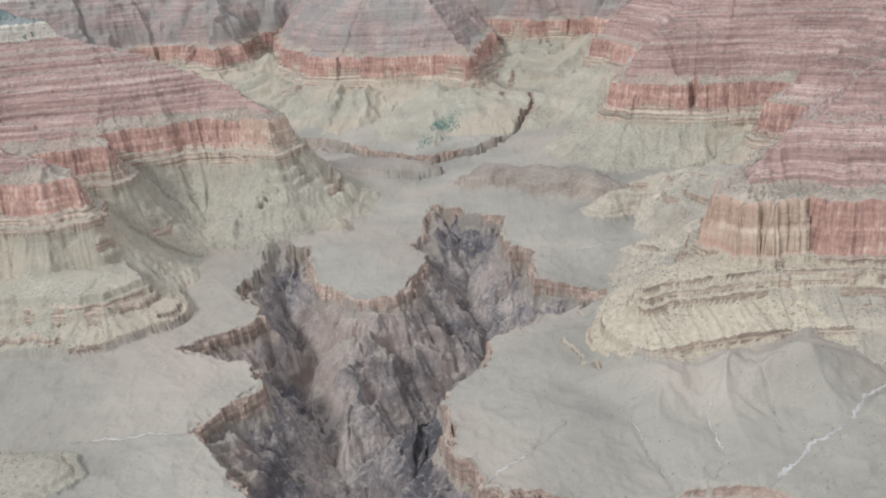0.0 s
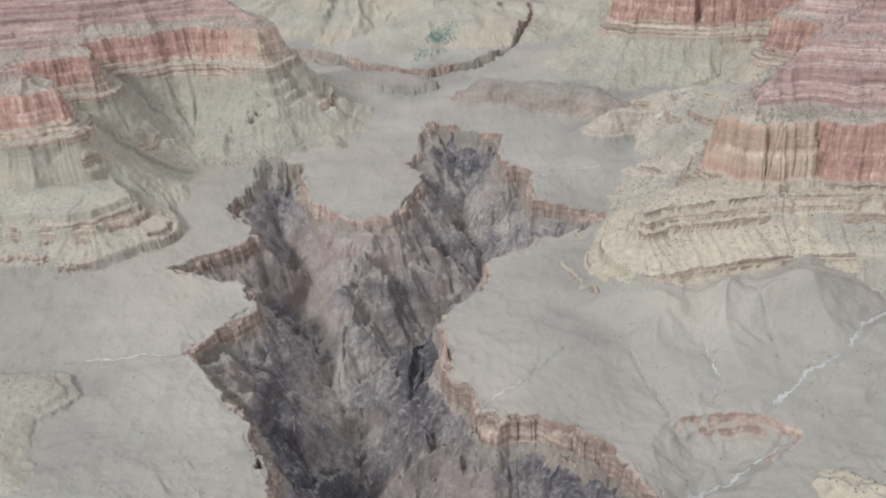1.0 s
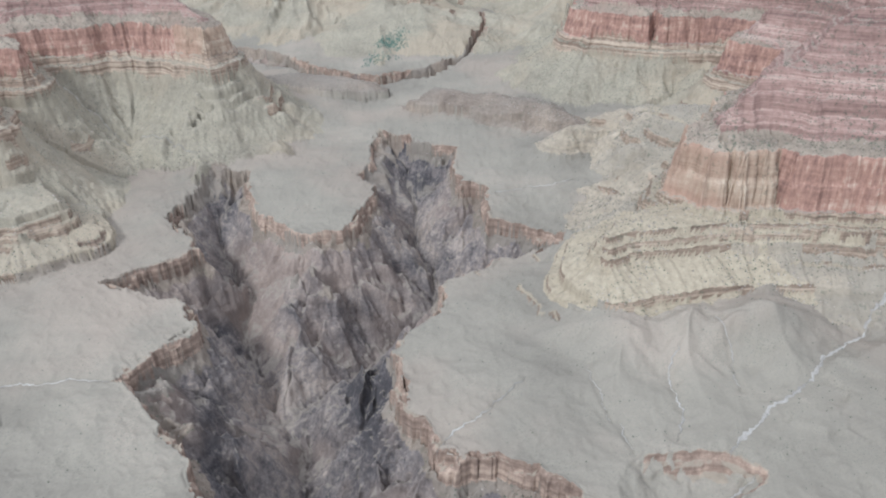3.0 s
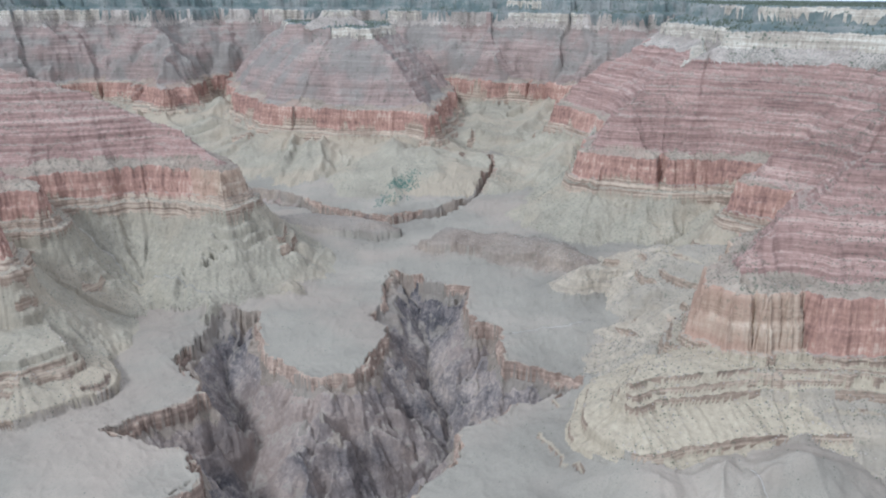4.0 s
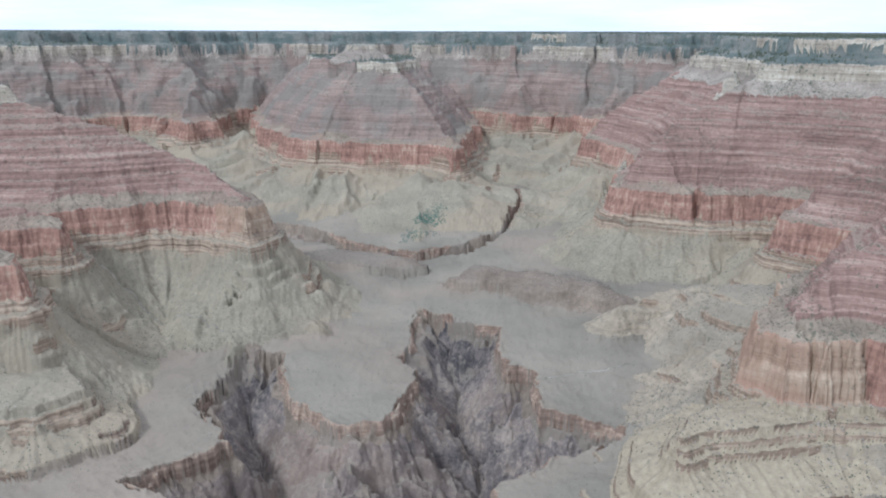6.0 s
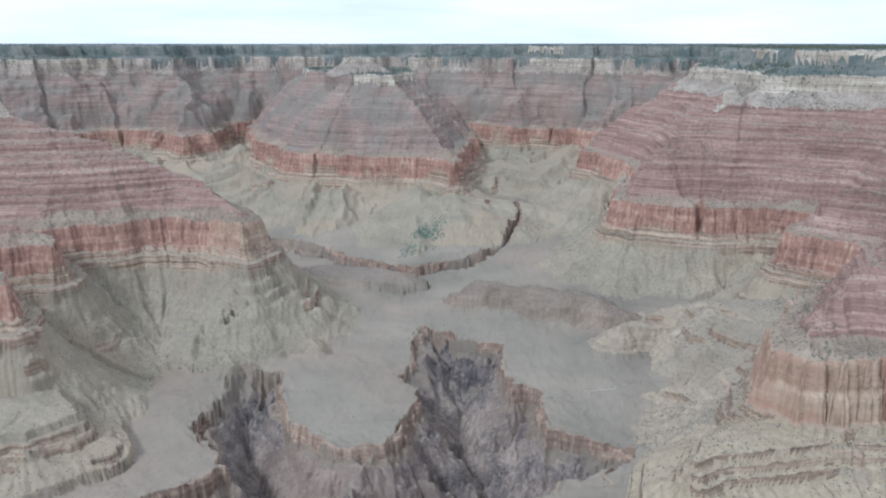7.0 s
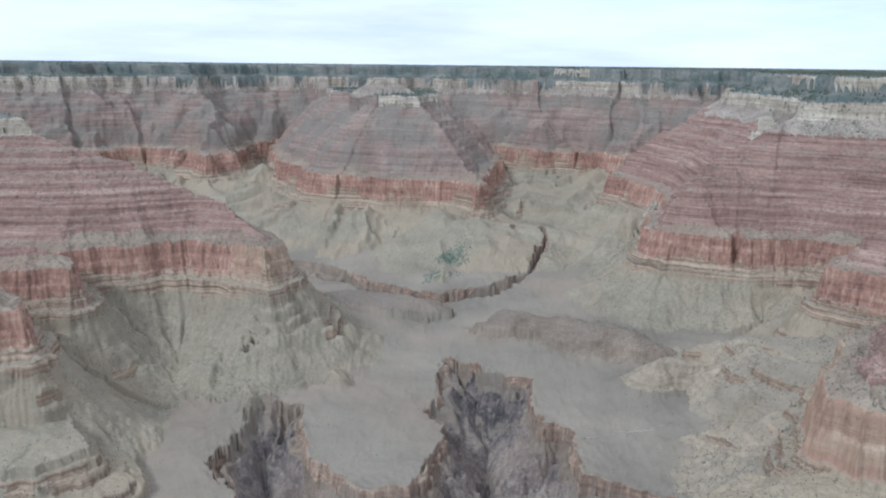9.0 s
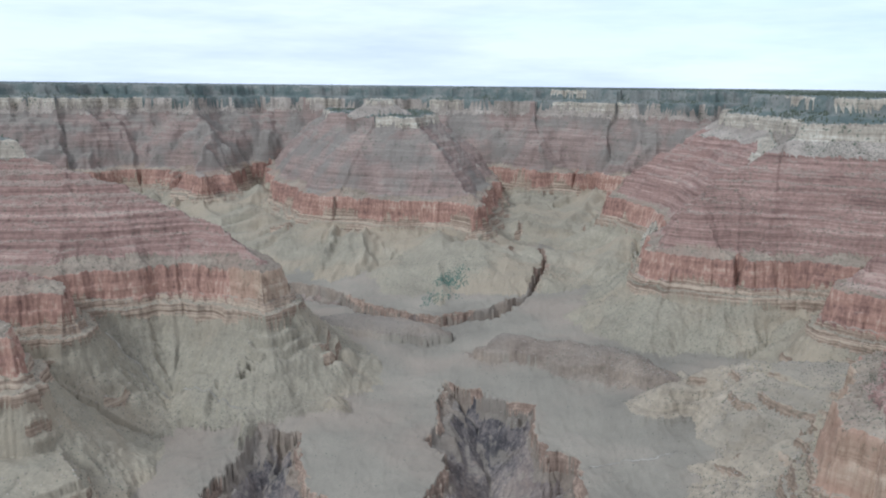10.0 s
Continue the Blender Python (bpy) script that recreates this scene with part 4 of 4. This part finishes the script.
def split(name, mask, material, parent):
    """One mesh for each patch of a part; what lies outside the fine fan goes with the largest."""
    fine = mask[:len(patch)]
    ids, sizes = np.unique(patch[fine], return_counts=True)
    order = [i for i, c in sorted(zip(ids, sizes), key=lambda p: -p[1])]
    for i in order[1:40]:
        take = np.zeros(len(mask), bool)
        take[:len(patch)] = fine & (patch == i)
        mesh_from(name, co, quads[take], material, parent)
        mask = mask & ~take
    if mask.any():
        mesh_from(name, co, quads[mask], material, parent)


fan_quads = (ROWS - 1) * (COLS - 1)
code = (q_form[:fan_quads] + 2) * 16 + q_bed[:fan_quads]
# crumbs take over the bed of the ground in front of them
patch = pieces(code)
count = np.bincount(patch)
crumb = (count[patch] < 40).reshape(ROWS - 1, COLS - 1)
grid = code.reshape(ROWS - 1, COLS - 1).copy()
for i in range(1, ROWS - 1):
    grid[i] = np.where(crumb[i], grid[i - 1], grid[i])
code = grid.ravel()
patch = pieces(code)
q_form[:fan_quads], q_bed[:fan_quads] = code // 16 - 2, code % 16
country = mesh_from("surrounding_country", co, quads[fan_quads:], ROCK["plateau"])
for tone in PART_NAMES:
    if tone != "plateau":
        country.data.materials.append(ROCK[tone])
slot = np.array([1 + [n for n in PART_NAMES if n != "plateau"].index(n) if n != "plateau" else 0 for n in PART_NAMES], np.int32)
country.data.polygons.foreach_set("material_index", slot[q_bed[fan_quads:]])
tagged(country, "canyon country going on round the viewpoint", "ground", kind="structure")
quads, q_form, q_bed = quads[:fan_quads], q_form[:fan_quads], q_bed[:fan_quads]
ground = mesh_from("ground", co, quads[q_form == -1], ROCK["plateau"])
tagged(ground, "grey green sagebrush plateau above the gorge", "ground", kind="structure")
gorge = new("gorge")
tagged(gorge, "deep dark schist gorge cut into the plateau", "gorge", kind="structure")
for j in (RIM_CLIFF, SCREE, SCHIST):
    split(PART_NAMES[j], (q_form == -2) & (q_bed == j), ROCK[PART_NAMES[j]], gorge)
for k, (name, *_) in enumerate(FORMS):
    thing = new(name)
    tagged(thing, *LABELS[name])
    for j in (*range(6), TAN_CLIFF, SCREE, PALE_TALUS):
        tone = PART_NAMES[j]
        if j == APRON and k >= 5:
            tone = "yellow_shale" if k in (5, 12) else "apron" if k in (7, 8) else "tan_shale" if k < 9 else "scree_slope" if k in (9, 10) else "plateau"
        if j == FOOT_LEDGE and (k >= 5 or k == 1):
            tone = "bench_ledge"
        if j == APRON and k == 1:
            tone = "tan_shale"
        # the two far forms take the terrace colours with scrub and painted haze
        if j == TERRACE and k in (3, 4):
            tone = "hazed_scrub_terrace"
        if j == SCREE:
            tone = "shelf_debris"
        mine = (q_form == k) & (q_bed == j)
        if mine.any():
            split(PART_NAMES[j], mine, ROCK[tone], thing)


# ---- dry washes and trails, draped on the plateau ----
even_r = np.linspace(math.log(NEAREST), math.log(FARTHEST), 1600)
even_z = np.stack([np.interp(even_r, np.log(radius[:, j]), co[j:ROWS * COLS:COLS, 2] / U - 1) for j in range(COLS)], 1)


def fan_height(x, y):
    """Height of the finished fan of ground."""
    r = np.hypot(x, y)
    row = np.clip((np.log(r) - even_r[0]) / (even_r[-1] - even_r[0]) * 1599, 0, 1598.99)
    col = np.clip((np.arctan2(x, y) / half_angle(r) + 1) / 2 * (COLS - 1), 0, COLS - 1.001)
    i, j = row.astype(int), col.astype(int)
    a, b = row - i, col - j
    return (even_z[i, j] * (1 - b) + even_z[i, j + 1] * b) * (1 - a) + (even_z[i + 1, j] * (1 - b) + even_z[i + 1, j + 1] * b) * a


def wash_strip(wide, line):
    fine = []
    for (ax, ay), (bx, by) in zip(line, line[1:]):
        n = max(2, int(math.hypot(bx - ax, by - ay) / 0.003))
        fine += [(ax + (bx - ax) * i / n, ay + (by - ay) * i / n) for i in range(n)]
    p = np.array(fine + [line[-1]])
    away = np.gradient(p, axis=0)
    away = np.stack([-away[:, 1], away[:, 0]], 1) / np.linalg.norm(away, axis=1)[:, None]
    s = np.arange(len(p)) * 0.003
    p = p + away * (0.012 * perlin(s * 14, s * 0 + wide * 900, 201) + 0.010 * perlin(s * 45, s * 0, 203) + 0.005 * perlin(s * 110, s * 0 + 3, 207))[:, None]
    w = wide * np.clip(0.8 + 1.5 * perlin(s * 22, s * 0 + 7, 205) + 0.9 * perlin(s * 75, s * 0 + 9, 206), 0.12, 2.0)
    w = w * np.minimum(1, 0.1 + np.minimum(s, s[-1] - s) / 0.05)
    across = np.linspace(-1, 1, 5)
    xy = p[:, None, :] + away[:, None, :] * (w[:, None] * across[None, :])[:, :, None]
    z = fan_height(xy[:, :, 0].ravel(), xy[:, :, 1].ravel())
    lift = (0.0022 * (1 - across ** 2) - 0.0006 * across ** 2)[None, :].repeat(len(p), 0).ravel()
    return np.stack([xy[:, :, 0].ravel() * U, xy[:, :, 1].ravel() * U, (z + lift + 1) * U], 1), quads_of(len(p), 5)


for name, wide, line in WASHES:
    strip, faces = wash_strip(wide, line)
    ob = mesh_from(name, strip, faces, ROCK["wash"])
    tagged(ob, "pale gravel bed of a dry wash on the plateau", "dry wash", "dry washes of the plateau")


# ---- loose cover: scrub, rim trees, fallen boulders ----
def scatter(name, spots, size, shape, material, label, category, seed):
    """Many small clumps in one mesh. shape: corners of one clump and its triangles."""
    rng = np.random.default_rng(seed)
    base, tris = shape
    n = len(spots)
    turn = rng.uniform(0, 2 * np.pi, n)
    grow = rng.uniform(*size, n)
    pts = base[None] * rng.uniform(0.7, 1.3, (n, len(base), 3)) * grow[:, None, None]
    c, s = np.cos(turn)[:, None], np.sin(turn)[:, None]
    x, y = pts[:, :, 0] * c - pts[:, :, 1] * s, pts[:, :, 0] * s + pts[:, :, 1] * c
    v = np.stack([x, y, pts[:, :, 2]], 2) + spots[:, None, :]
    f = tris[None] + (np.arange(n) * len(base))[:, None, None]
    me = bpy.data.meshes.new(name)
    me.vertices.add(v.size // 3)
    me.vertices.foreach_set("co", v.astype(np.float32).ravel())
    me.loops.add(f.size)
    me.loops.foreach_set("vertex_index", f.astype(np.int32).ravel())
    me.polygons.add(f.size // 3)
    me.polygons.foreach_set("loop_start", np.arange(0, f.size, 3, dtype=np.int32))
    me.update(calc_edges=True)
    me.materials.append(material)
    ob = new(name, me)
    return tagged(ob, label, category, kind="stuff")


CLUMP = (np.array([(1, 0, -0.15), (0.3, 1, -0.2), (-0.8, 0.6, -0.1), (-0.9, -0.5, -0.2), (0.2, -1, -0.15), (0.3, 0.1, 1.1), (-0.3, -0.2, 0.9)]),
         np.array([(0, 1, 5), (1, 2, 5), (2, 6, 5), (2, 3, 6), (3, 4, 6), (4, 5, 6), (4, 0, 5)]))
TREE = (np.array([(1, 0, -0.2), (-0.5, 0.85, -0.3), (-0.5, -0.85, -0.25), (0.6, 0.3, 1.4), (-0.5, 0.4, 1.3), (0, -0.6, 1.5), (0, 0, 3.0)]),
        np.array([(0, 1, 3), (1, 4, 3), (1, 2, 4), (2, 5, 4), (2, 0, 5), (0, 3, 5), (3, 4, 6), (4, 5, 6), (5, 3, 6)]))
BLOCK = (np.array([(1, 0.7, 0), (-0.9, 0.8, 0), (-1, -0.7, 0), (0.8, -0.9, 0), (0.7, 0.6, 0.9), (-0.7, 0.6, 1.0), (-0.6, -0.6, 0.8), (0.7, -0.5, 1.1)]) * [1, 1, 1] - [0, 0, 0.2],
         np.array([(0, 1, 4), (1, 5, 4), (1, 2, 5), (2, 6, 5), (2, 3, 6), (3, 7, 6), (3, 0, 7), (0, 4, 7), (4, 5, 6), (4, 6, 7)]))
rng = np.random.default_rng(5)
fan = ROWS * COLS
fx, fy = co[:fan, 0] / U, co[:fan, 1] / U
reach = np.hypot(fx, fy)
area = (np.gradient(radius, axis=0) * radius).ravel()
patchy = np.clip(0.5 + 1.2 * fbm(fx * 4, fy * 4, 301, 3), 0.02, 1)


def pick(count, weight):
    """Places strewn over the cells of the fan."""
    weight = (weight * area * patchy).reshape(ROWS, COLS)[:-1, :-1].ravel()
    i, j = np.divmod(rng.choice(len(weight), count, p=weight / weight.sum()), COLS - 1)
    at, (a, b) = i * COLS + j, rng.uniform(0, 1, (2, count, 1))
    return (co[at] * (1 - b) + co[at + 1] * b) * (1 - a) + (co[at + COLS] * (1 - b) + co[at + COLS + 1] * b) * a


chance = np.select([bed[:fan] == TERRACE, bed[:fan] == FOOT_LEDGE, bed[:fan] == APRON, bed[:fan] == PLATEAU, bed[:fan] == SCREE, bed[:fan] == PALE_TALUS], [1.0, 0.7, 0.36, 0.03, 0.5, 2.5], 0.0)
scatter("scrub_cover", pick(56000, chance * (reach < 4.3) * np.where(fx > 0.4, 2.2, 1.0)), (0.4, 1.05), CLUMP, ROCK["scrub"], "scattered dark green juniper and sage scrub", "scrub", 11)
scatter("rim_forest", pick(11000, (bed[:fan] == FOREST) * (reach < 7.5) + 0.25 * (bed[:fan] == PALE_CLIFF)), (1.3, 2.6), TREE, ROCK["scrub"], "dark conifers along the pale rim cliffs", "forest", 12)
foot = (bed[:fan] == FOOT_LEDGE) + 0.4 * (bed[:fan] == APRON) + 0.2 * (bed[:fan] == SCREE)
scatter("fallen_boulders", pick(8000, foot * (reach < 3.0) * np.where(fx > 0.4, 2.0, 1.0)), (0.35, 1.3), BLOCK, ROCK["boulder"], "tan blocks fallen below the ledges", "boulder", 13)
thicket = np.exp(-(((fx + 0.13) * 0.8 - (fy - 3.86) * 0.25) / 0.05) ** 2 - ((fy - 3.86) / 0.17) ** 2) + 0.35 * np.exp(-((fx + 0.07) / 0.05) ** 2 - ((fy - 3.85) / 0.12) ** 2)
scatter("green_thicket", pick(700, np.where(thicket > 0.12, thicket, 0)), (1.1, 2.3), CLUMP, ROCK["thicket"], "dark green thicket at the foot of the talus", "thicket", 14)
